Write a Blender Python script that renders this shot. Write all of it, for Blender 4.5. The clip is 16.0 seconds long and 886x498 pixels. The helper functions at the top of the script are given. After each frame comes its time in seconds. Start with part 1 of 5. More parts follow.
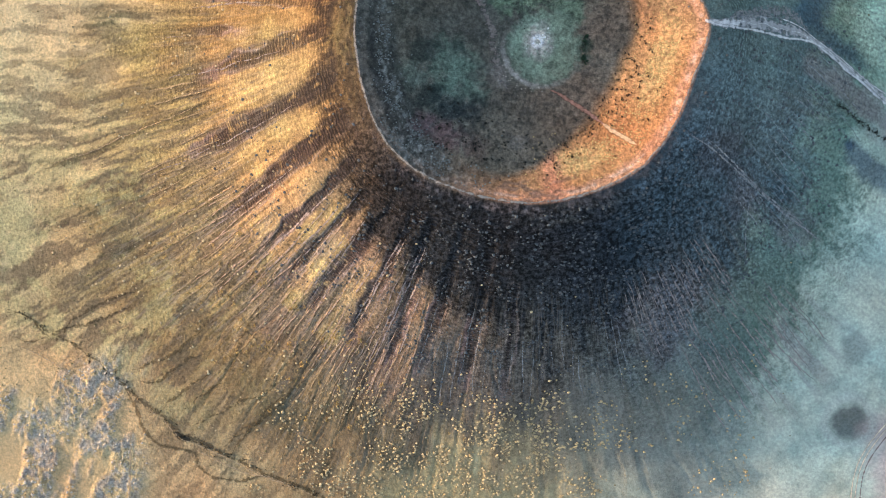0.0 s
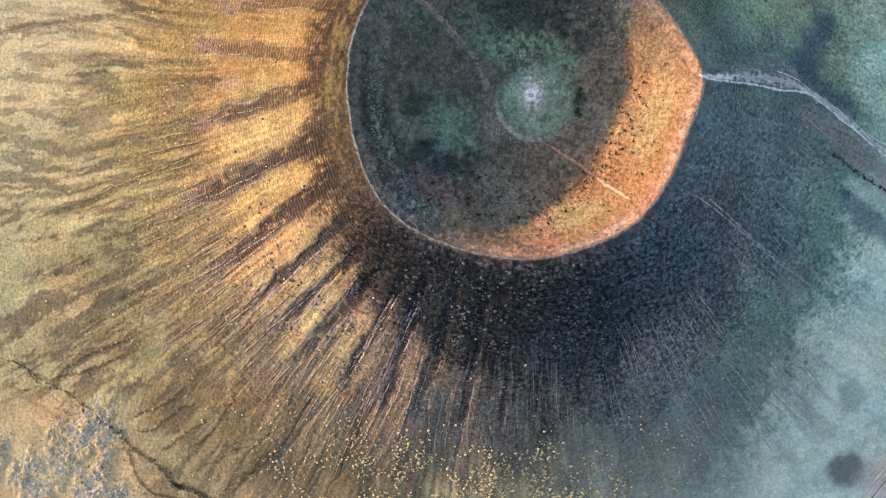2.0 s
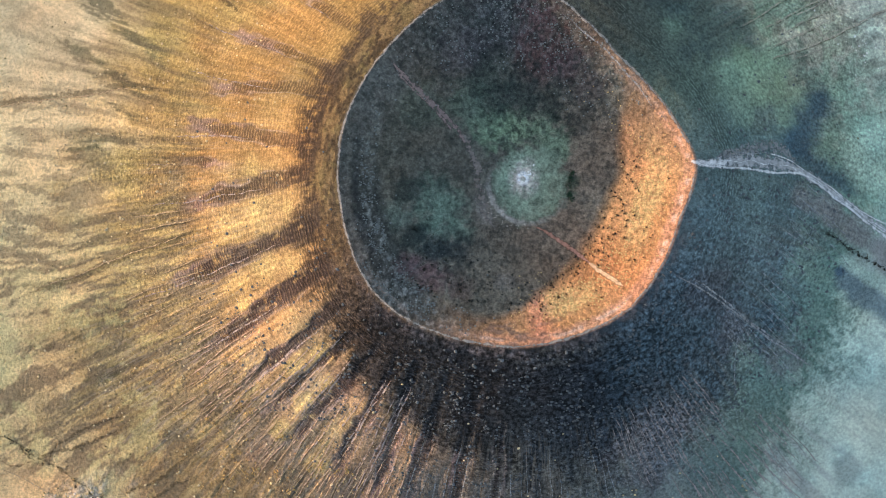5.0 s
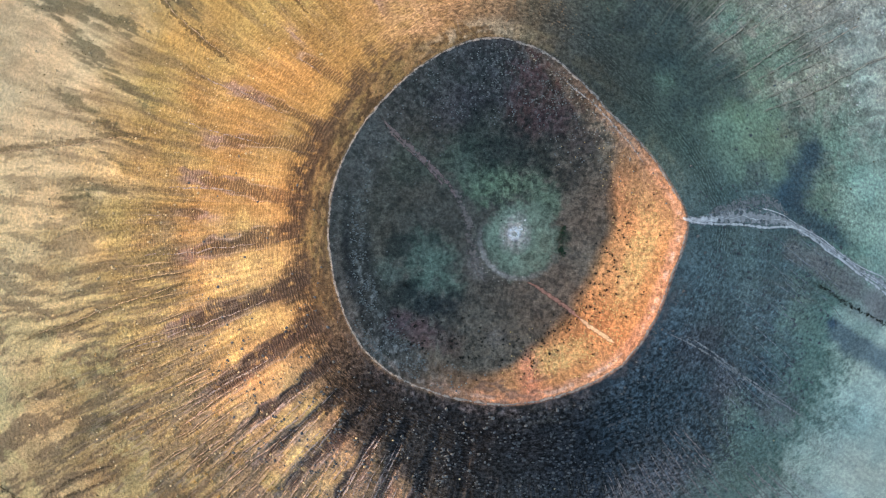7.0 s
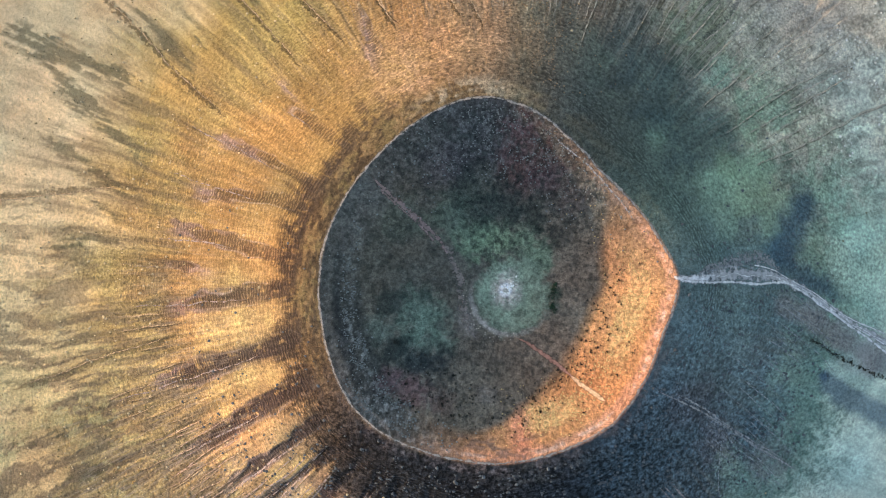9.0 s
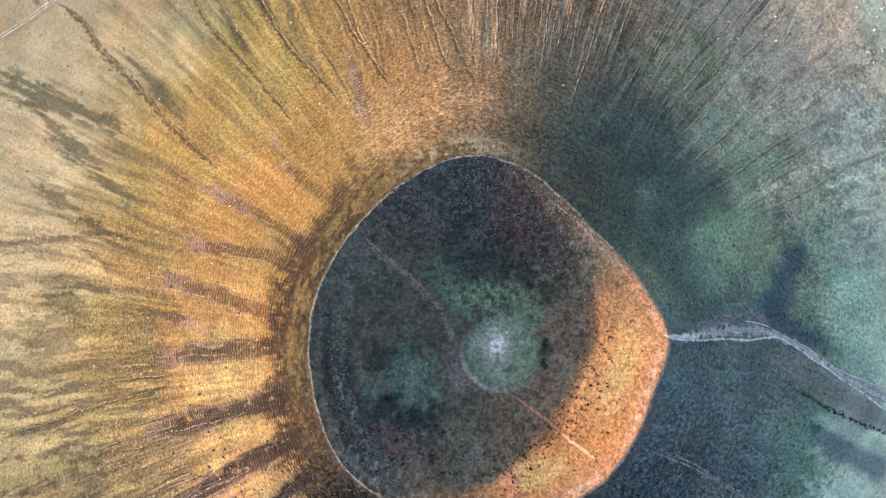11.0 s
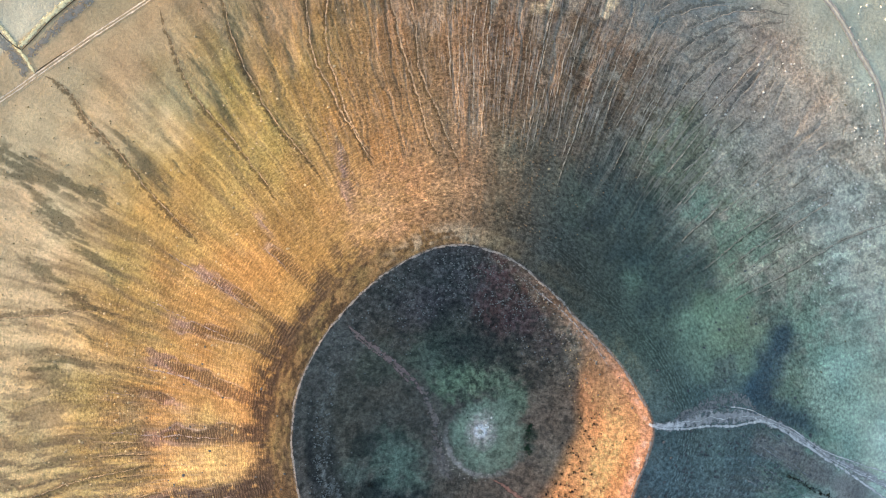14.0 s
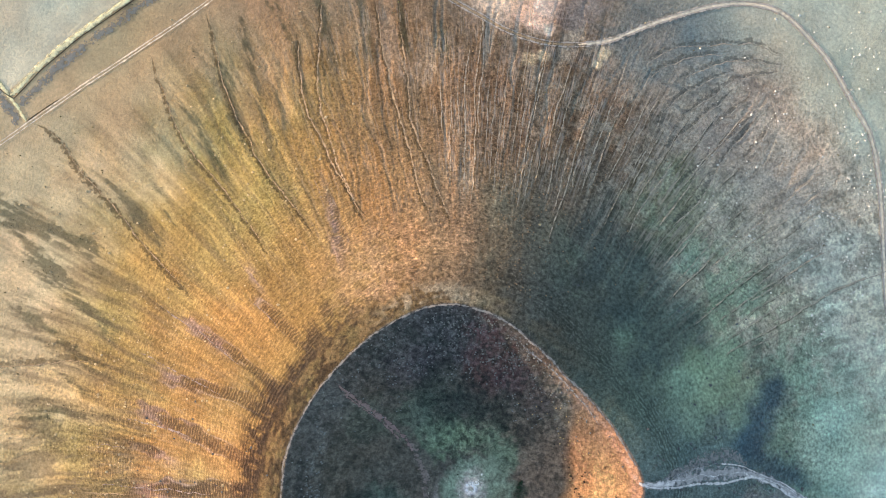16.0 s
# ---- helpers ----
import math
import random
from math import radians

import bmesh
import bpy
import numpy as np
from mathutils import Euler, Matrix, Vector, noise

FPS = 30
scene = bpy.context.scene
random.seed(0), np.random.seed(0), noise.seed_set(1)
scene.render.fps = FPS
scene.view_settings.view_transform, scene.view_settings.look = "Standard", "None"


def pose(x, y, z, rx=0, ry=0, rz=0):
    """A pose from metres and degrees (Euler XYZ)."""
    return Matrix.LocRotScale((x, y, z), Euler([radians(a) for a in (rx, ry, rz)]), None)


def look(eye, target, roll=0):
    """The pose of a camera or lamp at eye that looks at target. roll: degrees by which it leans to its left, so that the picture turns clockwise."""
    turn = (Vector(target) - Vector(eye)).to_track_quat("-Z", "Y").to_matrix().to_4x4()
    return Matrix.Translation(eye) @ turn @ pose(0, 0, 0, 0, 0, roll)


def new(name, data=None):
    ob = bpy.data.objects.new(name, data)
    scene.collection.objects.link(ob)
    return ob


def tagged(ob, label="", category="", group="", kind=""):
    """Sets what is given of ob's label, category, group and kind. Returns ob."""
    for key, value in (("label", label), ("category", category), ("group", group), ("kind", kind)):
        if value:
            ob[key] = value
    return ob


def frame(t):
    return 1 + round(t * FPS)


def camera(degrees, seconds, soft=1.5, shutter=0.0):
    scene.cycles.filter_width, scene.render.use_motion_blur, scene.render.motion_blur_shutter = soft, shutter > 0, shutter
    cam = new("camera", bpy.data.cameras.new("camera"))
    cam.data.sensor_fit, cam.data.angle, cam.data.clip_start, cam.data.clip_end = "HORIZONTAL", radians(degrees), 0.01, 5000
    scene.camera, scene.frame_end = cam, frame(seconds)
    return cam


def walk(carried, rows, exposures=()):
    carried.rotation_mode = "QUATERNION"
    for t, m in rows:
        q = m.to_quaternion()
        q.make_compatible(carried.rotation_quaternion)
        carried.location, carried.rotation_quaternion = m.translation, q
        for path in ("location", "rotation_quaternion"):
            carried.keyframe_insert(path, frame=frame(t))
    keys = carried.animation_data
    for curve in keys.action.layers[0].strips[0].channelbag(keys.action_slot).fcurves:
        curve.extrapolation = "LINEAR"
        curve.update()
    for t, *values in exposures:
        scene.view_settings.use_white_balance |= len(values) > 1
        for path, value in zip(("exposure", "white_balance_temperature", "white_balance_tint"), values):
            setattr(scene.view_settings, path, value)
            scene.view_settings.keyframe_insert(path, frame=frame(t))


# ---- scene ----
cam = camera(62.0, 16.0, 0.95)
METRES, EYE, TILT, LEAN, TURN = 240.0, 456.0, -90.0, 0.0, 0.0
ROWS = [
    (0.0, 0.0, 0.0, 0.0, 0.0, 0.0, -0.0),
    (0.5, 0.0046, 0.0015, 0.0266, 0.03, 0.02, 0.03),
    (1.0, 0.009, 0.0032, 0.0588, 0.05, 0.02, 0.06),
    (1.5, 0.0121, 0.0044, 0.0878, 0.04, 0.02, 0.1),
    (2.0, 0.0164, 0.0062, 0.1209, 0.06, 0.02, 0.14),
    (2.5, 0.0198, 0.0075, 0.1498, 0.08, 0.04, 0.18),
    (3.0, 0.023, 0.0087, 0.1825, 0.08, 0.07, 0.23),
    (3.5, 0.0259, 0.0098, 0.2117, 0.09, 0.08, 0.27),
    (4.0, 0.029, 0.011, 0.2448, 0.1, 0.1, 0.3),
    (6.5, 0.0499, 0.0149, 0.3949, 0.08, 0.17, 0.31),
    (7.0, 0.0561, 0.0155, 0.4268, 0.1, 0.2, 0.28),
    (7.5, 0.0612, 0.0159, 0.4553, 0.09, 0.22, 0.25),
    (8.0, 0.0665, 0.0164, 0.4889, 0.08, 0.21, 0.23),
    (8.5, 0.0711, 0.017, 0.518, 0.08, 0.21, 0.21),
    (9.0, 0.076, 0.0176, 0.5516, 0.09, 0.21, 0.19),
    (11.5, 0.1012, 0.0196, 0.7071, 0.02, 0.2, 0.03),
    (12.0, 0.1078, 0.0202, 0.7393, 0.04, 0.22, -0.02),
    (12.5, 0.1127, 0.0206, 0.768, 0.02, 0.22, -0.06),
    (13.0, 0.1183, 0.0212, 0.8012, 0.02, 0.21, -0.1),
    (13.5, 0.1234, 0.0215, 0.8299, 0.03, 0.22, -0.13),
    (14.0, 0.1295, 0.0221, 0.8634, 0.05, 0.21, -0.16),
    (14.5, 0.1347, 0.0226, 0.8925, 0.06, 0.21, -0.18),
    (15.0, 0.1404, 0.023, 0.9251, 0.07, 0.23, -0.21),
    (15.5, 0.1455, 0.0234, 0.9548, 0.07, 0.22, -0.23),
    (16.0, 0.151, 0.0237, 0.9877, 0.09, 0.24, -0.25),
]
EXPOSURE, KELVIN, TINT = 1.65, 6500, 18
walk(cam, [(t, pose(0, 0, EYE, TILT, LEAN, TURN) @ pose(METRES * x, METRES * y, METRES * z, 90 + pitch, roll, yaw)) for t, x, y, z, yaw, pitch, roll in ROWS],
     [(0.0, EXPOSURE, KELVIN, TINT), (16.0, EXPOSURE, KELVIN, TINT)])

# ---- sky and low evening sun ----
SUN_BEARING, SUN_UP = 166.0, 7.0    # degrees from east, anticlockwise; above the horizon
world = bpy.data.worlds.new("sky")
scene.world = world
world.use_nodes = True
sky = world.node_tree.nodes.new("ShaderNodeTexSky")
sky.sky_type, sky.sun_disc = "NISHITA", False
sky.sun_elevation, sky.sun_rotation = radians(SUN_UP), radians(90 - SUN_BEARING)
back = world.node_tree.nodes["Background"]
back.inputs["Strength"].default_value = 0.15
world.node_tree.links.new(sky.outputs[0], back.inputs["Color"])
toward = Vector((math.cos(radians(SUN_UP)) * math.cos(radians(SUN_BEARING)), math.cos(radians(SUN_UP)) * math.sin(radians(SUN_BEARING)), math.sin(radians(SUN_UP))))
sun = new("sun", bpy.data.lights.new("sun", "SUN"))
sun.data.energy, sun.data.angle, sun.data.color = 1.75, radians(0.6), (1.0, 0.79, 0.57)
sun.matrix_world = look(toward * 900, (0, 0, 0))

# ---- terrain as functions of the plan ----
KX, KY = 44.0, 119.0            # middle of the crater
RIM = ((0, 94.0), (12, 87.4), (27, 81.0), (44, 77.0), (59, 80.0), (77, 87.0), (94, 91.5), (113, 88.8), (132, 85.4), (148, 85.3), (164, 87.0),
       (183, 88.6), (205, 92.4), (222, 97.0), (236, 96.7), (252, 94.5), (270, 94.7), (291, 94.9), (307, 96.1), (327, 93.0), (342, 91.2))


def lattice(ix, iy, seed):
    h = (ix.astype(np.int64) * 374761393 + iy.astype(np.int64) * 668265263 + seed * 982451653) & 0x7FFFFFFF
    h = ((h ^ (h >> 13)) * 1274126177) & 0x7FFFFFFF
    return ((h ^ (h >> 16)) & 0xFFFF) / 65535.0


def value_noise(x, y, seed=0, wrap=0):
    """Smooth noise from 0 to 1; wrap: the period along x, a whole number."""
    x, y = np.broadcast_arrays(np.asarray(x, float), np.asarray(y, float))
    ix, iy = np.floor(x), np.floor(y)
    fx, fy = x - ix, y - iy
    fx, fy = fx * fx * (3 - 2 * fx), fy * fy * (3 - 2 * fy)
    ix, iy = ix.astype(np.int64), iy.astype(np.int64)
    jx = ix + 1
    if wrap:
        ix, jx = ix % wrap, jx % wrap
    a = lattice(ix, iy, seed) * (1 - fx) + lattice(jx, iy, seed) * fx
    b = lattice(ix, iy + 1, seed) * (1 - fx) + lattice(jx, iy + 1, seed) * fx
    return a * (1 - fy) + b * fy


def fbm(x, y, seed=0, octaves=4, wrap=0):
    total, amp, norm, s = 0.0, 1.0, 0.0, 1
    for k in range(octaves):
        total = total + amp * value_noise(np.asarray(x) * s, np.asarray(y) * s, seed + 17 * k, wrap * s)
        norm, amp, s = norm + amp, amp * 0.55, s * 2
    return total / norm


def ramp(x, a, b):
    t = np.clip((x - a) / (b - a), 0, 1)
    return t * t * (3 - 2 * t)


def facing(deg, middle, width):
    """1 at the bearing middle, falling off over width degrees."""
    off = (deg - middle + 180) % 360 - 180
    return np.exp(-(off / width) ** 2)


def polar(x, y):
    dx, dy = np.asarray(x, float) - KX, np.asarray(y, float) - KY
    return np.hypot(dx, dy), np.degrees(np.arctan2(dy, dx)) % 360


def rim_radius(deg):
    a = np.array([p[0] for p in RIM] + [360.0])
    v = np.array([p[1] for p in RIM] + [RIM[0][1]])
    m = np.gradient(np.r_[v[-2], v, v[1]], np.r_[a[-2] - 360, a, a[1] + 360])[1:-1]
    i = np.clip(np.searchsorted(a, deg, "right") - 1, 0, len(a) - 2)
    w = a[i + 1] - a[i]
    t = (deg - a[i]) / w
    return ((1 + 2 * t) * (1 - t) ** 2 * v[i] + t * (1 - t) ** 2 * w * m[i] + t * t * (3 - 2 * t) * v[i + 1] + t * t * (t - 1) * w * m[i + 1])


def rim_height(deg):
    return 76.0 + 4.0 * np.cos(np.radians(deg - 150)) - 2.2 * facing(deg, 36, 26)


FALL = ((0, 76.5), (10, 75.5), (20, 71.5), (35, 62.5), (50, 55.0), (67, 45.5), (80, 38.0), (92, 31.0), (110, 24.0), (122, 19.5), (145, 11.5), (165, 7.5),
        (180, 5.5), (205, 3.0), (240, 0.8), (280, 0.0), (6000, 0.0))


def fall(d):
    a, v = np.array(FALL, float).T
    return (np.interp(d - 5, a, v) + 2 * np.interp(d, a, v) + np.interp(d + 5, a, v)) / 4


# scoria chutes of the sunny flank: bearing, half width in degrees, first and last metre below the rim, degrees of drift a metre
# the first, at 101.5, paints a shadowed clump by the rim
CHUTES = ((101.5, 1.6, 3, 24, 0), (117, 1.1, 42, 78, -.05), (140, 1.7, 8, 58, .05), (152.7, 1.3, 10, 90, 0), (161, 1.6, 10, 88, .09), (173, 1.6, 10, 100, -.06), (178, 0.9, 72, 102, 0),
          (184, 2.1, 10, 100, .04), (197.4, 2.2, 10, 116, .02), (209.6, 2.4, 10, 112, .02), (219, 1.3, 12, 106, 0), (226, 1.2, 20, 106, -.02), (232.6, 1.5, 14, 112, -.03), (239.7, 1.5, 10, 112, 0), (245.8, 1.3, 12, 118, .04),
          (253, 1.5, 12, 112, 0), (261, 1.5, 14, 112, 0), (268, 1.2, 40, 118, 0))


def chutes(deg, d):
    """Dark tongues that run down between the straw-covered lobes, 0 to 1."""
    total = 0.0
    bend = deg + 1.1 * (value_noise(deg / 4, d / 26, 5, 90) - 0.5) + 1.1 * (value_noise(deg / 0.8, d / 6, 6, 450) - 0.5)
    for k, (at, half, first, last, skew) in enumerate(CHUTES):
        w = half * (1.25 - 0.65 * np.clip(d / last, 0, 1.3)) * (0.75 + 0.5 * value_noise(0 * d + k * 7.7, d / 14, 14))
        total = np.maximum(total, np.exp(-np.abs(((bend - at - skew * (d - 50) + 180) % 360 - 180) / w) ** 3) * ramp(d, first, first + 8) * (1 - ramp(d, last * 0.72, last + 6)))
    return total


def rills(deg, d):
    """Narrow washed furrows down the lower flank, 0 to 1."""
    bend = deg + 2.5 * (value_noise(deg / 5, d / 28, 21, 72) - 0.5) + 0.7 * (value_noise(deg, d / 9, 22, 360) - 0.5)
    n = value_noise(bend / 1.6, d / 260, 23, 225)
    return ramp(np.abs(n - 0.5), 0.07, 0.0)


def outcrop(x, y):
    """The rough lava outcrop on the south-western plain, 0 to 1."""
    slant = x - 0.35 * y
    return ramp(fbm(slant / 17, y / 34, 61, 4), 0.40, 0.56) * ramp(-x + 8 * (fbm(x / 9, y / 9, 63, 3) - 0.5), 178, 196) * ramp(-y + 0.25 * (x + 230), 62, 84)


def height(x, y):
    r, deg = polar(x, y)
    R = rim_radius(deg)
    d = r - R
    s = np.clip(r / R, 0, 1)
    H = rim_height(deg)
    bowl = 57.5 + (H - 57.5) * np.clip((s - 0.3) / 0.7, 0, 1) ** 1.5
    bowl = bowl + 1.6 * np.exp(-((x - 50.5) ** 2 + (y - 114) ** 2) / 90)
    out = fall(np.maximum(d, 0)) + (H - 76.5) * (1 - ramp(d, 0, 60))
    flank = ramp(d, 8, 30) * (1 - ramp(d, 120, 200))
    lobes = fbm(deg / 7.2, d / 120, 31, 3, 50) - 0.5
    out = out + flank * (2.4 * lobes - 1.3 * chutes(deg, d) * (0.3 + 0.7 * facing(deg, 200, 58))) - 0.45 * rills(deg, d) * ramp(d, 35, 70) * (1 - ramp(d, 150, 230))
    # the spur that carries the ash track, and the hollows on both sides of it
    out = out + 7.5 * facing(deg, 350, 9) * ramp(d, 58, 108) * (1 - ramp(d, 140, 235))
    out = out - 5.0 * facing(deg, 329, 9) * ramp(d, 22, 50) * (1 - ramp(d, 66, 100)) - 2.5 * facing(deg, 15, 8) * ramp(d, 60, 95) * (1 - ramp(d, 120, 170))
    z = np.where(d < 0, bowl, out)
    z = z + 0.5 * np.exp(-(d / 3.0) ** 2) * (fbm(x / 4, y / 4, 41, 2))
    far = ramp(d, 90, 200)
    z = z + (fbm(x / 55, y / 55, 51, 3) - 0.5) * (0.6 + 1.8 * far) + (fbm(x / 9, y / 9, 52, 2) - 0.5) * (0.5 - 0.3 * far)
    # rough lava outcrop on the plain
    rough = outcrop(x, y)
    z = z + rough * (1.5 * (fbm(x / 8, y / 11, 62, 2) - 0.3) + 2.4 * np.abs(fbm(x / 4.2, y / 5.5, 64, 3) - 0.5))
    return z


# ---- what covers the ground ----
def keyed(deg, keys):
    """A colour by bearing, from rows of (degrees, r, g, b)."""
    a = np.array([k[0] for k in keys] + [keys[0][0] + 360.0])
    q = np.where(deg < keys[0][0], deg + 360, deg)
    return np.stack([np.interp(q, a, np.array([k[c] for k in keys] + [keys[0][c]])) for c in (1, 2, 3)], -1)


def mix(a, b, w):
    return a + (np.asarray(b) - a) * np.clip(w, 0, 1)[..., None]


# brushy furrows: bearing, half width, first and last metre below the rim, degrees of drift a metre
BRUSH = ((119.7, 0.8, 105, 235, -.061), (116.6, 0.7, 105, 180, -.06), (125.4, 0.9, 175, 225, -.04), (123.8, 1.3, 105, 215, -.041), (129.3, 0.8, 110, 215, -.03), (126.5, 1.2, 225, 270, 0), (144.7, 1.2, 112, 208, -.035), (140, 1.0, 110, 172, -.04),
         (151.4, 1.9, 140, 275, .02), (158.8, 1.8, 110, 240, -.07), (165.3, 1.5, 105, 215, -.06), (170, 1.1, 115, 190, -.04), (175, 1.3, 115, 205, .02), (112.5, 0.9, 125, 260, 0), (108, 0.6, 135, 270, 0), (103, 0.7, 130, 240, 0),
         (98, 0.6, 130, 225, 0), (92, 0.5, 130, 205, 0), (206, 1.2, 150, 225, 0), (200, 1.0, 140, 230, 0))
# ground cover by bearing; the turn from sunlit to shaded flank is painted in
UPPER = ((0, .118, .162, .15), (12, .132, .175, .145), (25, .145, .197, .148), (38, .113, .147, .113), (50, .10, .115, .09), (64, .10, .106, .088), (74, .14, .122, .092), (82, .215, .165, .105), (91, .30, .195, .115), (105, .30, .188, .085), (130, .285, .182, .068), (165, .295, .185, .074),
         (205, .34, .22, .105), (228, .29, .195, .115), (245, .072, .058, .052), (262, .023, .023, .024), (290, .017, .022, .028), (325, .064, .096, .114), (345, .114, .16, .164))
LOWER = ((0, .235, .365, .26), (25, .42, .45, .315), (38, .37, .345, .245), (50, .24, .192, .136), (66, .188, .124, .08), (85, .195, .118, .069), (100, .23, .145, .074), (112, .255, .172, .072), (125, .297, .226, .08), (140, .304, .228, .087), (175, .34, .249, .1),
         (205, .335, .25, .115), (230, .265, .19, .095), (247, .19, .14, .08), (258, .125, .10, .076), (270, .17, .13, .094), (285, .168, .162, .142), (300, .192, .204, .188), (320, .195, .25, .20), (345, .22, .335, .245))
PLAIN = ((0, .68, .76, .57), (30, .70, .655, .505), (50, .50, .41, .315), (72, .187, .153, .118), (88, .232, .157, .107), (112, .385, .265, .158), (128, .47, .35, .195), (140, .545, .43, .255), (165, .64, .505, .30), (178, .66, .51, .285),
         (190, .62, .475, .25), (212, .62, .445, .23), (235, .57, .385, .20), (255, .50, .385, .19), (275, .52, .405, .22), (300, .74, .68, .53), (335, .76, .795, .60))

# bare, damp and overgrown patches: place, radius, colour, strength
PATCHES_EAST = ((248.7, -105.6, 13, (.15, .165, .15), .9), (252.4, -60, 10, (.26, .27, .24), .6), (256, 62, 20, (.25, .29, .27), .7), (186, 168, 17, (.26, .37, .245), .65), (199, 147, 11, (.24, .34, .23), .55),
                (172, 178, 9, (.22, .32, .2), .6), (264, 128, 26, (.5, .63, .48), .8), (292, -128, 36, (.62, .485, .43), .95), (226, 97, 11, (.22, .2, .19), .7),
                (246, 86, 12, (.3, .27, .25), .7), (268, 72, 14, (.36, .325, .3), .7))
PATCHES_NORTH = ((84, 390, 22, (.72, .50, .36), .95), (66, 398, 22, (.72, .53, .38), .95), (92, 378, 10, (.82, .57, .42), .95), (98, 388, 9, (.88, .7, .57), .8),
                 (98, 371, 5, (.92, .7, .54), .9), (114, 380, 11, (.19, .165, .145), .9), (122, 386, 12, (.27, .24, .21), .8), (222, 296, 20, (.48, .40, .31), .55), (198, 309, 15, (.47, .39, .31), .55), (246, 279, 22, (.50, .43, .34), .5), (86, 353, 5, (.62, .46, .28), .8),
                 (95, 355, 4, (.62, .46, .28), .8), (132, 357, 4.6, (.74, .59, .37), .9), (128, 350.5, 3.4, (.74, .6, .4), .9), (165, 364, 34, (.18, .205, .19), .75),
                 (200, 368, 28, (.21, .24, .225), .7))


def furrow_brush(deg, d):
    """Where brush grows thick in the furrows, 0 to 1."""
    total = 0.0 * d
    for at, half, first, last, skew in BRUSH:
        total = np.maximum(total, np.exp(-((deg - at - skew * (d - 150)) / half) ** 2) * ramp(d, first, first + 30) * (1 - ramp(d, last - 50, last)))
    return total


def to_line(x, y, line):
    """The distance to a line of places on the plan."""
    best = np.full(np.shape(x), 1e9)
    for (ax, ay), (bx, by) in zip(line[:-1], line[1:]):
        u = np.clip(((x - ax) * (bx - ax) + (y - ay) * (by - ay)) / ((bx - ax) ** 2 + (by - ay) ** 2), 0, 1)
        best = np.minimum(best, np.hypot(x - ax - u * (bx - ax), y - ay - u * (by - ay)))
    return best


# what grows on the crater's floor: place, radius, colour, strength
CRATER_GREEN = ((8, 97, 17, (.155, .215, .155), .8), (16, 84, 9, (.15, .205, .15), .6), (-16, 92, 9, (.11, .15, .12), .6), (32, 139, 13, (.175, .245, .15), .85), (46, 137, 13, (.19, .27, .165), .9), (61, 138, 12, (.175, .25, .16), .8),
                (71, 129, 9, (.18, .255, .165), .8), (-2, 150, 13, (.115, .14, .105), .5), (22, 150, 15, (.12, .16, .115), .7))
CRATER_DARK = ((34, 162, 14, (.045, .062, .05), .6), (49, 157, 13, (.038, .053, .045), .75), (66, 151, 12, (.042, .053, .045), .75), (81, 141, 9, (.06, .058, .048), .6), (-10, 105, 8, (.035, .048, .042), .85), (-8, 80, 9, (.032, .042, .038), .9),
               (15, 72, 11, (.036, .04, .038), .9), (3, 74, 7, (.036, .042, .04), .8), (8, 109, 5, (.04, .055, .045), .7), (-33, 88, 7, (.04, .045, .047), .8), (-30, 78, 6, (.036, .042, .044), .8))
CRATER_DARK += ((76.5, 110, 6, (.05, .075, .05), .8), (77, 104, 4, (.05, .075, .05), .7))
CRATER_MAUVE = ((-11, 65, 9, (.175, .095, .095), .8), (2, 59, 12, (.165, .088, .082), .8), (16, 56, 9, (.14, .09, .075), .5), (56, 194, 12, (.115, .066, .066), .85), (59, 180, 14, (.11, .066, .063), .85), (57, 168, 12, (.105, .062, .055), .85), (72, 173, 11, (.095, .06, .062), .7),
                (86, 160, 11, (.085, .06, .055), .6), (20, 178, 14, (.075, .066, .07), .6))


def blot(x, y, cx, cy, rad, wobble):
    """An irregular patch, 1 in its middle."""
    return 1 - ramp(np.hypot(x - cx, y - cy) + rad * wobble, rad * 0.35, rad * 1.2)


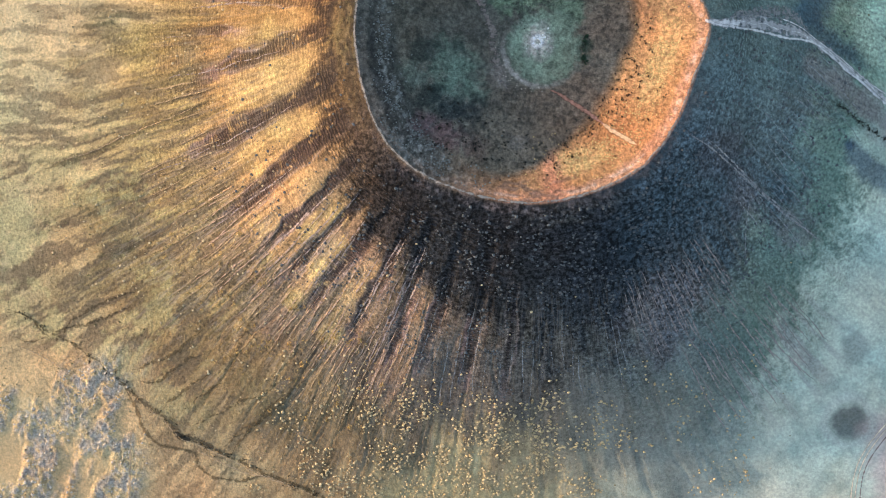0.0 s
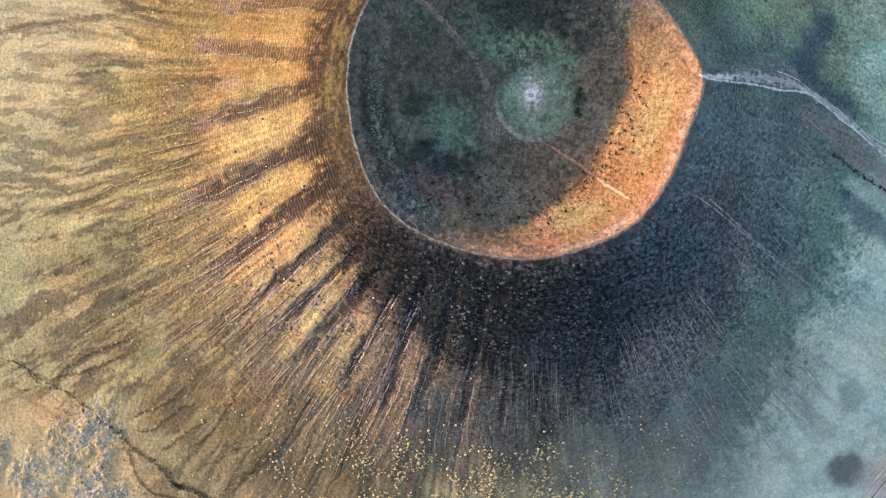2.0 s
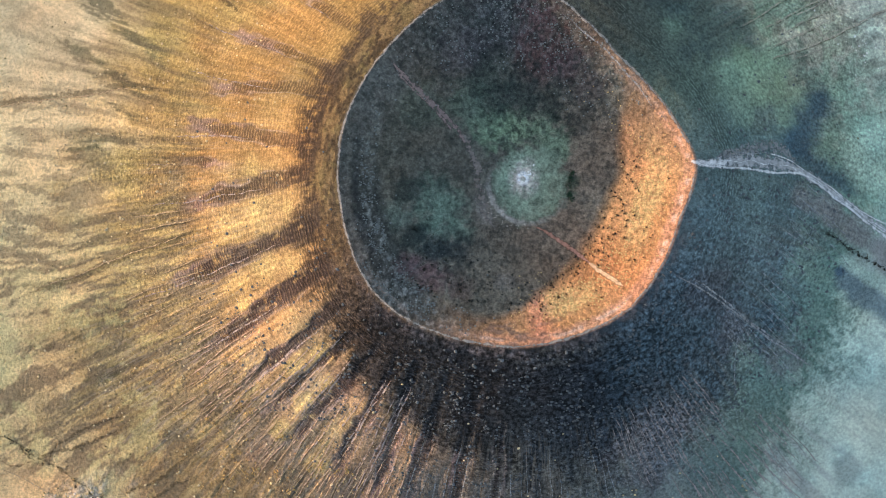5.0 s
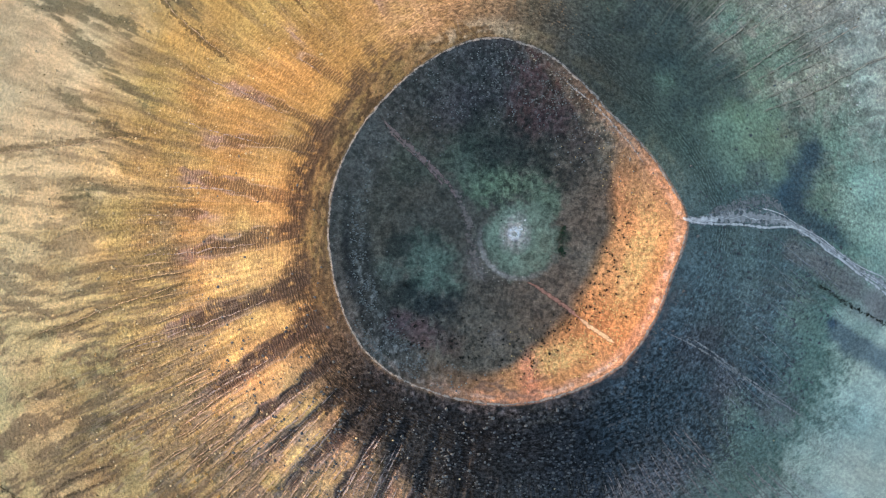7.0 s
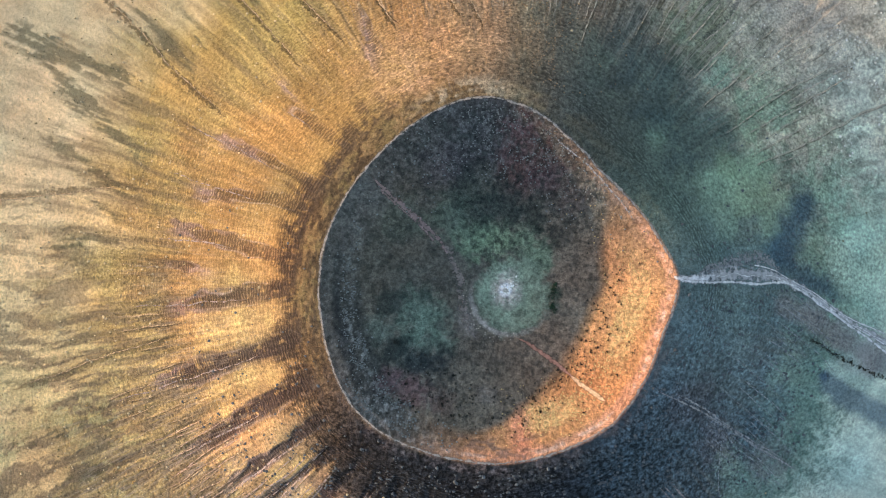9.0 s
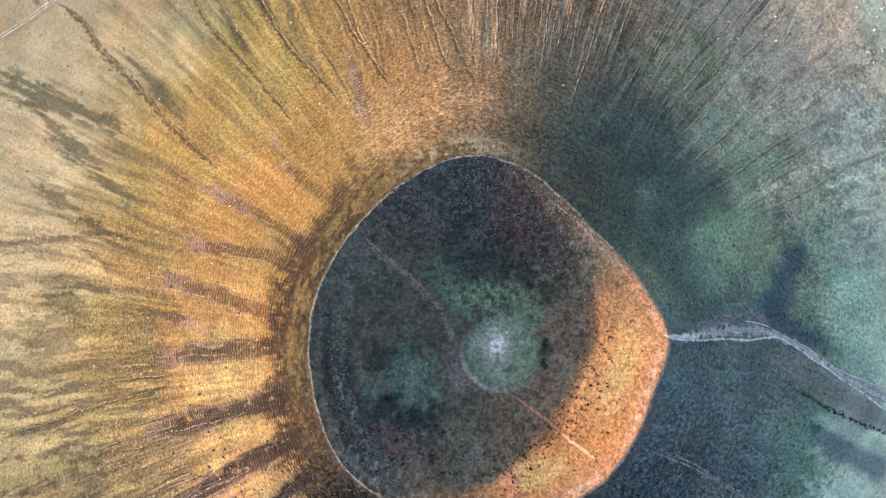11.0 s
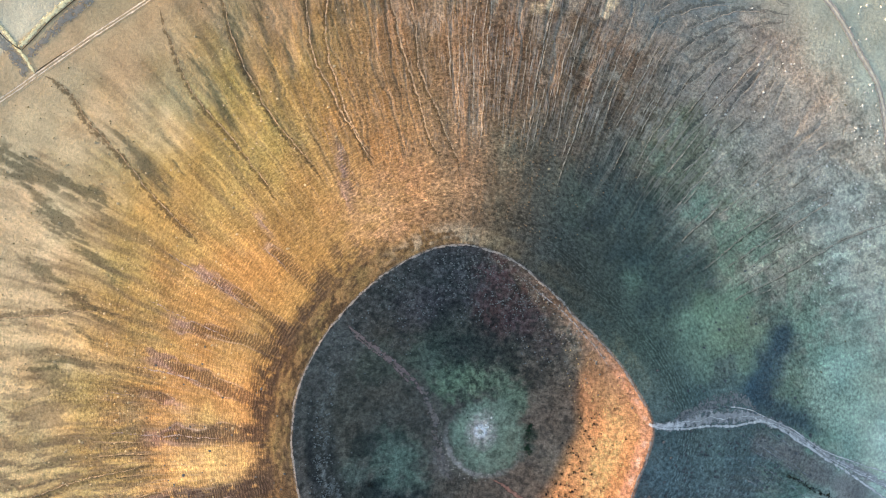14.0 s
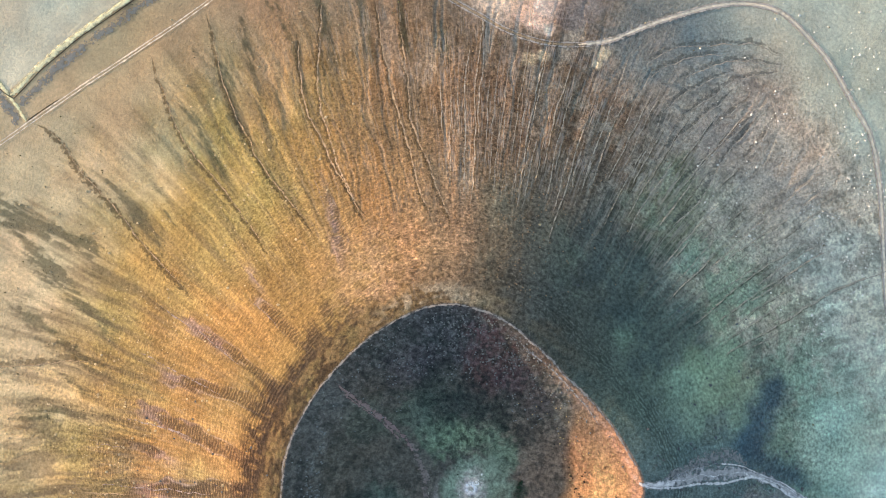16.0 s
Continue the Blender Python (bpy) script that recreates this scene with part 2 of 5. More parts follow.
def crater_cover(x, y, s, d, deg, mid, fine, patch):
    """Colours of the crater: dark turf, mauve scoria, the round lawn in the middle and the orange wall, cut at the
    shadow's edge.
    """
    wobble = 1.1 * (mid - 0.5) + 0.9 * (fine - 0.5) + 0.5 * (patch - 0.5)
    speck = fbm(x / 1.5, y / 1.5, 111, 2)
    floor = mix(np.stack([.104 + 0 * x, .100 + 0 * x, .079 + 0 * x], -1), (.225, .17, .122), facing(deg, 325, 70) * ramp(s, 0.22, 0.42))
    # greyer to the north-west, darker up the northern wall
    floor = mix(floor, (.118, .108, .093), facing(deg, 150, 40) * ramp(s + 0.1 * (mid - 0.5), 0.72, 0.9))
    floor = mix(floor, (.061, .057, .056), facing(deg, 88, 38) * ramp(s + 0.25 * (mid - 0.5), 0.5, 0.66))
    for cx, cy, rad, tone, w in CRATER_GREEN + CRATER_MAUVE + CRATER_DARK:
        floor = mix(floor, tone, blot(x, y, cx, cy, rad, wobble) * w)
    # grey band below the western rim, a dark line at its foot and pale scrub below that
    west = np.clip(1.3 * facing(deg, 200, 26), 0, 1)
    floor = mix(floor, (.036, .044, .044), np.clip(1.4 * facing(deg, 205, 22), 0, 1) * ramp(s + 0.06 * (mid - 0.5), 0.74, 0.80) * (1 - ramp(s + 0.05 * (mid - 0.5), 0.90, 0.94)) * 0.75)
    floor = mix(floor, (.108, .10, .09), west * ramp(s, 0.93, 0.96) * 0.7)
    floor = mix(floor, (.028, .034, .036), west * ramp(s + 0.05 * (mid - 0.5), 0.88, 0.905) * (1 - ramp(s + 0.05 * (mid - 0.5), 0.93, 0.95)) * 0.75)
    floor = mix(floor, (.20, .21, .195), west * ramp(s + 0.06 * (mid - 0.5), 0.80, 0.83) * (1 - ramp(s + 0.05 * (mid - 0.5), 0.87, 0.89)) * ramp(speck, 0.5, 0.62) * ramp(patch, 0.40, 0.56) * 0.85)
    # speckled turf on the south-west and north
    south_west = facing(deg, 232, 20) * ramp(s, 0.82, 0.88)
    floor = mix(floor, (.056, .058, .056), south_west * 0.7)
    floor = mix(floor, (.21, .205, .19), south_west * ramp(speck + 0.3 * (fine - 0.5), 0.52, 0.68) * 0.75)
    floor = mix(floor, (.165, .155, .145), facing(deg, 84, 36) * ramp(s, 0.55, 0.68) * ramp(speck, 0.56, 0.72) * 0.5)
    # faint dark tufts everywhere
    floor = mix(floor, (.03, .036, .032), ramp(fbm(x / 2.6, y / 2.6, 112, 3), 0.53, 0.64) * (0.42 + 0.2 * facing(deg, 80, 50)))
    # the orange wall, painted only as far as the shadow's edge: brown foot, yellow tussock belt, pink dust under the
    # rim
    shadow_edge = 0.57 + 0.28 * facing(deg, 258, 30) + 0.36 * facing(deg, 44, 24)
    wall = np.clip(1.45 * facing(deg, 318, 58), 0, 1) * (1 - facing(deg, 226, 22)) * ramp(s - shadow_edge + 0.07 * (mid - 0.5), -0.02, 0.07)
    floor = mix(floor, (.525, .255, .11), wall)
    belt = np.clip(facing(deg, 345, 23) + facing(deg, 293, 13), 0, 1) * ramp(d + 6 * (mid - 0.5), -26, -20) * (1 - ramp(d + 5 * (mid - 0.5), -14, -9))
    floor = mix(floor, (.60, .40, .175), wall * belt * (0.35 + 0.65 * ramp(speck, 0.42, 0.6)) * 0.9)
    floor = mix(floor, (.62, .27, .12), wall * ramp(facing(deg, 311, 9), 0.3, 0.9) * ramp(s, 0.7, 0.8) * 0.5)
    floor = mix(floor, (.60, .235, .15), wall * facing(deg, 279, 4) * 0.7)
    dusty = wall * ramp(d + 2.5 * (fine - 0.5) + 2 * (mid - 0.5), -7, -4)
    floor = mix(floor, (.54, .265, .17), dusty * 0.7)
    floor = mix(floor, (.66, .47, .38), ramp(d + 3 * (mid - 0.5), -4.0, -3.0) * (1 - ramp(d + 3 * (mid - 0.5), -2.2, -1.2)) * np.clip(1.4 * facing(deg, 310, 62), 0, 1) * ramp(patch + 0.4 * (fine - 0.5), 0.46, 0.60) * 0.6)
    rows = fbm(deg / 3.5, (d + 1.5 * (mid - 0.5)) / 1.6, 113, 3, 103)
    floor = mix(floor, (.15, .105, .09), ramp(rows, 0.52, 0.64) * facing(deg, 268, 22) * ramp(s, 0.86, 0.9) * 0.7)
    floor = mix(floor, (.24, .16, .12), ramp(d + 3 * (mid - 0.5), -13, -6) * facing(deg, 33, 16) * ramp(patch, 0.4, 0.6) * 0.6)
    # round lawn, pale trodden middle and the worn arc at its edge
    ring = np.hypot(x - 54, y - 109.5)
    lawn = ring + 9 * (mid - 0.5) + 7 * (fine - 0.5) + 5 * (patch - 0.5)
    floor = mix(floor, (.235, .315, .225), (1 - ramp(lawn, 15.5, 22.5)) * (0.72 + 0.28 * ramp(patch, 0.35, 0.55)))
    heart = np.hypot(x - 51.5, (y - 112.5) * 0.8) + 5 * (fine - 0.5) + 3 * (mid - 0.5)
    floor = mix(floor, (.52, .49, .42), (1 - ramp(heart, 4.0, 10.5)) * (0.5 + 0.5 * ramp(speck, 0.36, 0.56)))
    arc = facing(deg, 262, 46) * ramp(ring + 2.2 * (fine - 0.5), 19.5, 21) * (1 - ramp(ring + 2.2 * (fine - 0.5), 22, 23.8))
    floor = mix(floor, (.40, .365, .32), arc * 0.8)
    floor = mix(floor, (.27, .235, .20), blot(x, y, 30, 94, 7, wobble) * 0.6 + blot(x, y, 40, 57, 6, wobble) * 0.4)
    curl = np.hypot(x - 51.0, (y - 111.8) * 0.9)
    floor = mix(floor, (.90, .88, .85), ramp(curl, 1.0, 1.7) * (1 - ramp(curl + 1.2 * (fine - 0.5), 2.9, 4.0)) * 0.95)
    calm = np.clip(wall, 0, 1)
    return floor * (0.66 + 0.94 * fine + calm * (0.17 - 0.34 * fine))[..., None]


def cover(x, y):
    """The ground's colour, some shade painted in, and how strongly the sheep tracks step it."""
    r, deg = polar(x, y)
    R = rim_radius(deg)
    d, s = r - R, r / R
    big, mid, fine = fbm(x / 70, y / 70, 71), fbm(x / 16, y / 16, 72), fbm(x / 3.2, y / 3.2, 73, 3)
    patch = fbm(x / 4.5, y / 4.5, 102, 3)
    bend = deg + 3.2 * (fbm(deg / 9, d / 60, 74, 2, 40) - 0.5)
    streak = fbm(bend / 2.5, d / 110, 75, 4, 144)
    thin = fbm(bend / 0.9, d / 70, 76, 3, 400)
    edge = d + (15 + 60 * facing(deg, 195, 75)) * (streak - 0.5) + 45 * (mid - 0.5) + 40 * (big - 0.5)
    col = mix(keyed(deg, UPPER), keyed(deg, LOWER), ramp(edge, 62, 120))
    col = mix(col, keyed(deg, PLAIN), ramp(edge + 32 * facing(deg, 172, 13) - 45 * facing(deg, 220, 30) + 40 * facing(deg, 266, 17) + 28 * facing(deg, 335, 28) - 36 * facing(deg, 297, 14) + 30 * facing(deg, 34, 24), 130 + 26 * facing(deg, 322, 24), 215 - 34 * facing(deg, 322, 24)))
    sunny = facing(deg, 165, 75)
    outside = ramp(d, 0, 2)
    flank = outside * (1 - ramp(edge, 150, 240))
    # straw on the lobes, scoria in the chutes
    col = mix(col, (.49, .35, .16), flank * ramp(fbm(x / 13, y / 13, 77) + 0.15 * (fine - 0.5), 0.48, 0.62) * facing(deg, 208, 36) * ramp(d, 26, 36) * (1 - ramp(d, 80, 112)) * 0.5)
    soil = np.clip(1.4 * facing(deg, 238, 17), 0, 1) * ramp(d + 14 * (mid - 0.5), 52, 70) * (1 - ramp(d + 22 * (mid - 0.5) + 20 * (streak - 0.5), 118, 142))
    col = mix(col, (.235, .16, .128), soil * 0.6)
    for at, half, first, last, skew in ((191, 4.2, 22, 82, 0), (203, 4.6, 30, 84, 0), (214.2, 3.2, 40, 102, -.015), (222.7, 2.5, 48, 108, -.04), (229.5, 2.1, 52, 106, -.035), (236.7, 2.3, 54, 111, -.025), (242.5, 1.7, 64, 106, -.06), (249.9, 1.6, 66, 112, -.02)):
        lobe = np.exp(-np.abs((bend * 0.3 + deg * 0.7 - at - skew * (d - 78)) / half) ** 3) * ramp(d + 14 * (mid - 0.5) + 16 * (thin - 0.5), first - 6, first + 12) * (1 - ramp(d + 12 * (mid - 0.5) + 6 * (fine - 0.5), last - 4, last + 4))
        col = mix(col, (.37, .24, .11) if at < 206 else (.455, .29, .138) if at < 240 else (.30, .195, .115), lobe * (0.72 + 0.28 * ramp(patch, 0.4, 0.6)))
    for at, below_rim, rad in ((190, 51, 10), (190.5, 30, 5), (192, 70, 10), (195.5, 76, 7), (201.5, 51, 10), (204, 35, 7), (203.5, 73, 10), (208, 72, 6), (179.6, 50, 6), (220.7, 95, 7), (215, 88, 6), (222.4, 65, 7), (229, 77, 8), (228.8, 100, 8), (237.3, 106, 8), (230, 58, 6), (225, 45, 5)):
        a = np.radians(at)
        r0 = rim_radius(np.array([float(at)]))[0] + below_rim
        straw = np.hypot(x - KX - r0 * np.cos(a), y - KY - r0 * np.sin(a)) + 9 * (mid - 0.5) + 7 * (fine - 0.5)
        col = mix(col, (.55, .395, .165), (1 - ramp(straw, rad * 0.4, rad * 1.2)) * (0.5 if at < 206 else 0.68))
    ch = chutes(deg, d)
    col = mix(col, (.062, .045, .044), np.clip(1.5 * ch, 0, 1) * ramp(fine + 0.5 * (thin - 0.5), 0.15, 0.42) * (0.35 + 0.65 * np.clip(1.25 * facing(deg, 222, 44), 0, 1)) * 0.93)
    col = mix(col, (.20, .138, .13), ramp(ch, 0.04, 0.2) * (1 - ramp(ch, 0.45, 0.75)) * ramp(d, 40, 70) * (0.45 + 0.55 * ramp(mid, 0.4, 0.6)) * 0.7)
    col = mix(col, (.42, .33, .27), ramp(np.abs(ch - 0.3), 0.16, 0.0) * ramp(thin, 0.45, 0.6) * 0.55)
    for at, below_rim, long in ((117, 60, 15), (119, 48, 9), (136.6, 68, 8), (152.8, 76, 10), (153.5, 60, 6), (162.6, 80, 10), (171.3, 90, 9), (180, 74, 8), (186, 86, 9)):
        smear = np.exp(-((bend - at + 0.05 * (d - below_rim)) / 1.0) ** 2 - ((d - below_rim) / long) ** 2)
        col = mix(col, (.29, .20, .18), smear * ramp(0.5 * thin + 0.5 * fine, 0.36, 0.52) * 0.8)
    # green-black brush that follows the furrows further down
    hair = fbm((bend + 0.5 * (fine - 0.5)) / 0.4, d / 15, 109, 3, 900)
    dash = fbm((bend + 0.8 * (fine - 0.5)) / 0.9, d / 20, 95, 4, 400)
    brush = ramp(streak + 0.25 * (mid - 0.5), 0.53, 0.70) * ramp(d, 70, 110) * (1 - ramp(d, 190, 260)) * 0.5 * np.clip(facing(deg, 208, 48) + 0.35 * facing(deg, 165, 20) + 0.25 * facing(deg, 50, 30), 0, 1)
    for at, half, first, last, skew in BRUSH:
        w = half * (0.5 + 0.6 * value_noise(0 * d + at, d / 22, 78)) * (1.1 - 0.5 * ramp(d, first + 20, first - 30))
        brush = np.maximum(brush, np.exp(-(((bend * 0.6 + deg * 0.4 + 1.4 * (mid - 0.5)) - at - skew * (d - 150)) / w) ** 2) * ramp(d, first, first + 30) * (1 - ramp(d, last - 50, last)))
    col = mix(col, (.092, .088, .05), ramp(brush + 1.5 * (thin - 0.5) + 2.4 * (hair - 0.5) + 0.9 * (fine - 0.5) + 0.4 * (mid - 0.5), 0.25, 0.95) * np.clip(1.6 * brush, 0, 1) * 0.75)
    col = mix(col, (.135, .105, .065), ramp(thin, 0.52, 0.72) * flank * ramp(d, 30 + 45 * facing(deg, 165, 55), 75 + 25 * facing(deg, 165, 55)) * (0.15 + 0.5 * facing(deg, 190, 80)))
    col = mix(col, col * 1.5, ramp(thin, 0.46, 0.30) * flank * ramp(d, 25, 50) * (0.6 - 0.5 * facing(deg, 322, 28)) * (1 - 0.8 * np.clip(1.5 * ch, 0, 1)))
    ri = rills(deg, d) * ramp(d, 45, 80) * (1 - ramp(d, 150, 215)) * facing(deg, 68, 42)
    col = mix(col, (.46, .38, .28), ri * 0.5)
    # dashes of brush and pale grass on the south-western foot
    foot = facing(deg, 207, 44) * ramp(d, 70, 105) * (1 - ramp(d, 235, 300))
    col = mix(col, (.16, .12, .075), ramp(dash + 0.25 * (mid - 0.5) + 0.5 * (hair - 0.5), 0.46, 0.60) * foot * 0.8)
    twig = fbm((bend + 2.2 * (fbm(x / 14, y / 14, 103, 3) - 0.5)) / 3.2, d / 34, 104, 3, 112)
    col = mix(col, (.072, .058, .036), ramp(np.abs(twig - 0.5), 0.024, 0.006) * ramp(mid + 0.3 * (fine - 0.5), 0.38, 0.56) * foot * ramp(deg, 213, 219) * ramp(hair, 0.4, 0.55) * 0.8)
    col = mix(col, (.57, .51, .235), ramp(fbm(bend / 6, d / 34, 96, 3, 60) - 0.5 * (dash - 0.5) + 0.3 * (fine - 0.5), 0.53, 0.66) * foot * facing(deg, 208, 22) * ramp(d, 110, 160) * 0.45)
    # patchy turf on the north-eastern foot, and dark bands that follow the contour under the track
    turf = facing(deg, 36, 34) * ramp(d, 70, 110) * (1 - ramp(d, 205, 245))
    col = mix(col, (.14, .135, .10), ramp(fbm(x / 4.2, y / 4.2, 97, 3), 0.50, 0.62) * turf * 0.6)
    col = mix(col, (.58, .50, .38), ramp(fbm(x / 6, y / 6, 98, 3), 0.52, 0.64) * turf * 0.6)
    bands = fbm(deg / 7 + 0.006 * d, (d + 14 * (mid - 0.5)) / 5, 99, 4)
    col = mix(col, (.12, .135, .13), ramp(bands, 0.52, 0.66) * facing(deg, 60, 17) * ramp(d, 132, 160) * (1 - ramp(d, 205, 232)) * 0.62)
    col = mix(col, (.46, .395, .305), facing(deg, 40, 17) * ramp(d + 16 * (mid - 0.5), 118, 160) * (1 - ramp(d, 205, 245)) * (0.3 + 0.7 * ramp(fbm(x / 11, y / 11, 119), 0.4, 0.6)) * 0.55)
    # shade on the north-east slope, painted as a dark tongue
    shade_x, shade_y = x - 122, y - 238
    shade_patch = np.hypot(0.82 * shade_x + 0.57 * shade_y, 2.1 * (0.82 * shade_y - 0.57 * shade_x)) + 26 * (mid - 0.5) + 14 * (streak - 0.5)
    col = mix(col, (.055, .074, .072), (1 - ramp(shade_patch, 0, 60)) * 0.22)
    # darker ground just outside the north-eastern rim
    col = mix(col, (.062, .078, .07), outside * np.clip(1.2 * facing(deg, 44, 26), 0, 1) * (1 - ramp(d + 24 * (mid - 0.5), 24, 62)) * 0.5)
    olive = np.hypot(x - 172, y - 268) + 34 * (mid - 0.5) + 12 * (fine - 0.5)
    col = mix(col, (.185, .205, .115), (1 - ramp(olive, 12, 40)) * 0.6)
    meadowy = fbm(x / 24, y / 24, 106, 3)
    col = mix(col, (.25, .355, .24), ramp(meadowy + 0.3 * (mid - 0.5) + 0.2 * (fine - 0.5), 0.50, 0.66) * facing(deg, 28, 26) * ramp(d, 22, 50) * (1 - ramp(d, 105, 140)) * 0.75)
    col = mix(col, (.045, .072, .088), ramp(meadowy + 0.5 * (mid - 0.5) + 0.3 * (fine - 0.5), 0.50, 0.30) * facing(deg, 28, 32) * ramp(d, 10, 40) * (1 - ramp(d, 70, 130)) * 0.32)
    # pale meadow beyond the eastern foot, with ragged green growth along its edge
    east = np.clip(1.5 * facing(deg, 325, 26), 0, 1)
    verge = d - 6 * facing(deg, 335, 12) - 36 * facing(deg, 299, 13) + 26 * (big - 0.5) + 20 * (mid - 0.5) + 22 * (fine - 0.5)
    col = mix(col, (.14, .205, .17), east * ramp(verge, 66, 98) * (1 - ramp(verge, 106, 134)) * 0.7)
    col = mix(col, (.575, .645, .525), east * ramp(verge + 12 * (thin - 0.5), 102, 138) * 0.88)
    for cx, cy, rad, tone, w in ((128, -38, 30, (.135, .122, .13), .6), (148, 52, 18, (.085, .075, .085), .5), (168, 30, 16, (.11, .10, .11), .5), (205, 10, 16, (.17, .155, .155), .6), (160, -48, 22, (.09, .14, .13), .6)):
        col = mix(col, tone, blot(x, y, cx, cy, rad, 0.9 * (mid - 0.5) + 0.7 * (fine - 0.5)) * w)
    spots_ = fbm(x / 2.8, y / 2.8, 101, 3) + 0.35 * (fine - 0.5)
    col = mix(col, (.10, .165, .13), ramp(spots_, 0.54, 0.63) * east * ramp(verge, 90, 108) * (1 - ramp(verge, 118, 156)) * 0.75)
    col = mix(col, (.34, .42, .345), east * ramp(verge, 118, 140) * ramp(fbm(x / 7, y / 7, 108) + 0.3 * (fine - 0.5), 0.5, 0.7) * 0.5)
    col = mix(col, (.36, .36, .33), east * facing(deg, 312, 12) * ramp(thin + 0.3 * (mid - 0.5), 0.46, 0.6) * ramp(d, 120, 140) * (1 - ramp(d, 165, 200)) * 0.7)
    # bank of dry grass along the crater's edge, and the brown slope below it
    narrow = facing(deg, 100, 30)
    band = outside * (1 - ramp(d + 9 * (mid - 0.5) + 6 * (patch - 0.5), 12 - 5 * narrow, 18 - 7 * narrow))
    lines = fbm(deg / 5 + 0.4 * mid, (d + 2.5 * (mid - 0.5)) / 1.9, 107, 3)
    col = mix(col, mix(mix(np.broadcast_to(np.array((.10, .066, .036)), col.shape), (.24, .155, .072), ramp(lines + 0.4 * (fine - 0.5), 0.42, 0.6)), (.25, .185, .075), ramp(patch + 0.5 * (lines - 0.5), 0.54, 0.72) * 0.45), band * np.clip(1.3 * facing(deg, 165, 75), 0, 1) * (1 - 0.55 * facing(deg, 222, 24)))
    col = mix(col, (.06, .046, .036), band * facing(deg, 222, 24) * 0.7)
    below = ramp(d + 5 * (mid - 0.5), 9, 14) * (1 - ramp(d + 16 * (mid - 0.5) + 22 * (streak - 0.5), 18 + 5 * facing(deg, 203, 16), 29 + 6 * facing(deg, 203, 16)))
    # near bearing 110 the dark brown also paints shade beside the rim
    col = mix(col, (.056, .04, .031), below * np.clip(1.3 * facing(deg, 172, 66), 0, 1) * ramp(0.25 * patch + 0.75 * fine + 0.5 * (mid - 0.5) + 0.5 * (thin - 0.5), 0.22, 0.5) * (0.88 - 0.1 * facing(deg, 110, 25)))
    reach = np.interp(deg, (215, 231, 241, 250, 259, 268, 280), (28, 44, 54, 58, 60, 60, 62))
    knobs = facing(deg, 109, 15) * ramp(d + 8 * (mid - 0.5), 8, 16) * (1 - ramp(d + 22 * (mid - 0.5), 34, 62))
    col = mix(col, (.45, .285, .165), knobs * (0.35 + 0.65 * ramp(patch, 0.4, 0.6)) * 0.75)
    # dark scoria; its blackest bearings also paint shade that the flank lacks
    scoria = np.clip(1.45 * facing(deg, 246, 28), 0, 1) * ramp(d, 0, 4) * (1 - ramp(d + 34 * (streak - 0.5) + 16 * (mid - 0.5), reach - 10, reach + 10))
    col = mix(col, mix(np.broadcast_to(np.array((.016, .017, .019)), col.shape), (.028, .032, .039), ramp(deg, 262, 282)), scoria * 0.95)
    col = mix(col, (.125, .112, .105), np.clip(1.3 * facing(deg, 266, 17), 0, 1) * ramp(d + 20 * (streak - 0.5), 58, 84) * (1 - ramp(d, 120, 150)) * ramp(thin, 0.42, 0.58) * 0.5)
    lip = np.clip(1.4 * facing(deg, 99, 13), 0, 1) * ramp(d + 5 * (mid - 0.5), 2, 4) * (1 - ramp(d + 9 * (mid - 0.5), 7, 12))
    col = mix(col, (.40, .31, .205), lip * ramp(patch + 0.4 * (fine - 0.5), 0.40, 0.54) * 0.8)
    scree = ramp(d, -0.5, 1.5) * (1 - ramp(d + 4 * (mid - 0.5), 4, 9)) * facing(deg, 285, 55)
    col = mix(col, (.15, .12, .115), scree * ramp(fine, 0.4, 0.65) * 0.6)
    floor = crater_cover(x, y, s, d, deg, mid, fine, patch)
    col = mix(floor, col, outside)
    # marks on the plain
    for cx, cy, rad, tone, w in PATCHES_EAST + PATCHES_NORTH:
        spot = np.hypot(x - cx, y - cy) + rad * 0.7 * (mid - 0.5) + min(rad, 5) * 0.5 * (fine - 0.5)
        col = mix(col, tone, w * (1 - ramp(spot, rad * 0.55, rad * 1.2)))
    shade = 10 * (mid - 0.5) + 8 * (streak - 0.5) + 5 * (fine - 0.5)
    # hollow north of the ash track: its shade painted as dark blue bands
    col = mix(col, (.06, .098, .12), (1 - ramp(to_line(x, y, ((226, 158), (212, 143), (203, 131))) + shade, 3, 17)) * 0.9)
    col = mix(col, (.07, .11, .13), (1 - ramp(to_line(x, y, ((203, 130), (211, 123), (226, 115), (241, 106.5), (257, 100))) + 0.7 * shade, 0, 9)) * 0.75 * (1 - ramp(x, 232, 262)))
    col = mix(col, (.145, .20, .215), (1 - ramp(to_line(x, y, ((240.4, 56), (258.7, 45), (282, 32))) + 0.6 * shade, 4, 12)) * 0.85)
    col = mix(col, (.05, .085, .125), (1 - ramp(np.hypot(x - 236.5, y - 60.5) + 0.5 * shade, 2, 5.5)) * 0.8)
    col = mix(col, (.40, .50, .41), (1 - ramp(to_line(x, y, ((238, 67), (247.5, 62), (270, 51), (290, 42))) + 0.4 * shade, 1.5, 6)) * 0.8)
    col = mix(col, (.215, .20, .185), (1 - ramp(to_line(x, y, ((205, 103), (222, 95), (240, 86), (262, 72), (285, 60))) + 0.5 * shade, 3, 9)) * 0.75)
    col = mix(col, (.50, .57, .44), facing(deg, 42, 20) * ramp(d + 14 * (mid - 0.5), 205, 240) * 0.75)
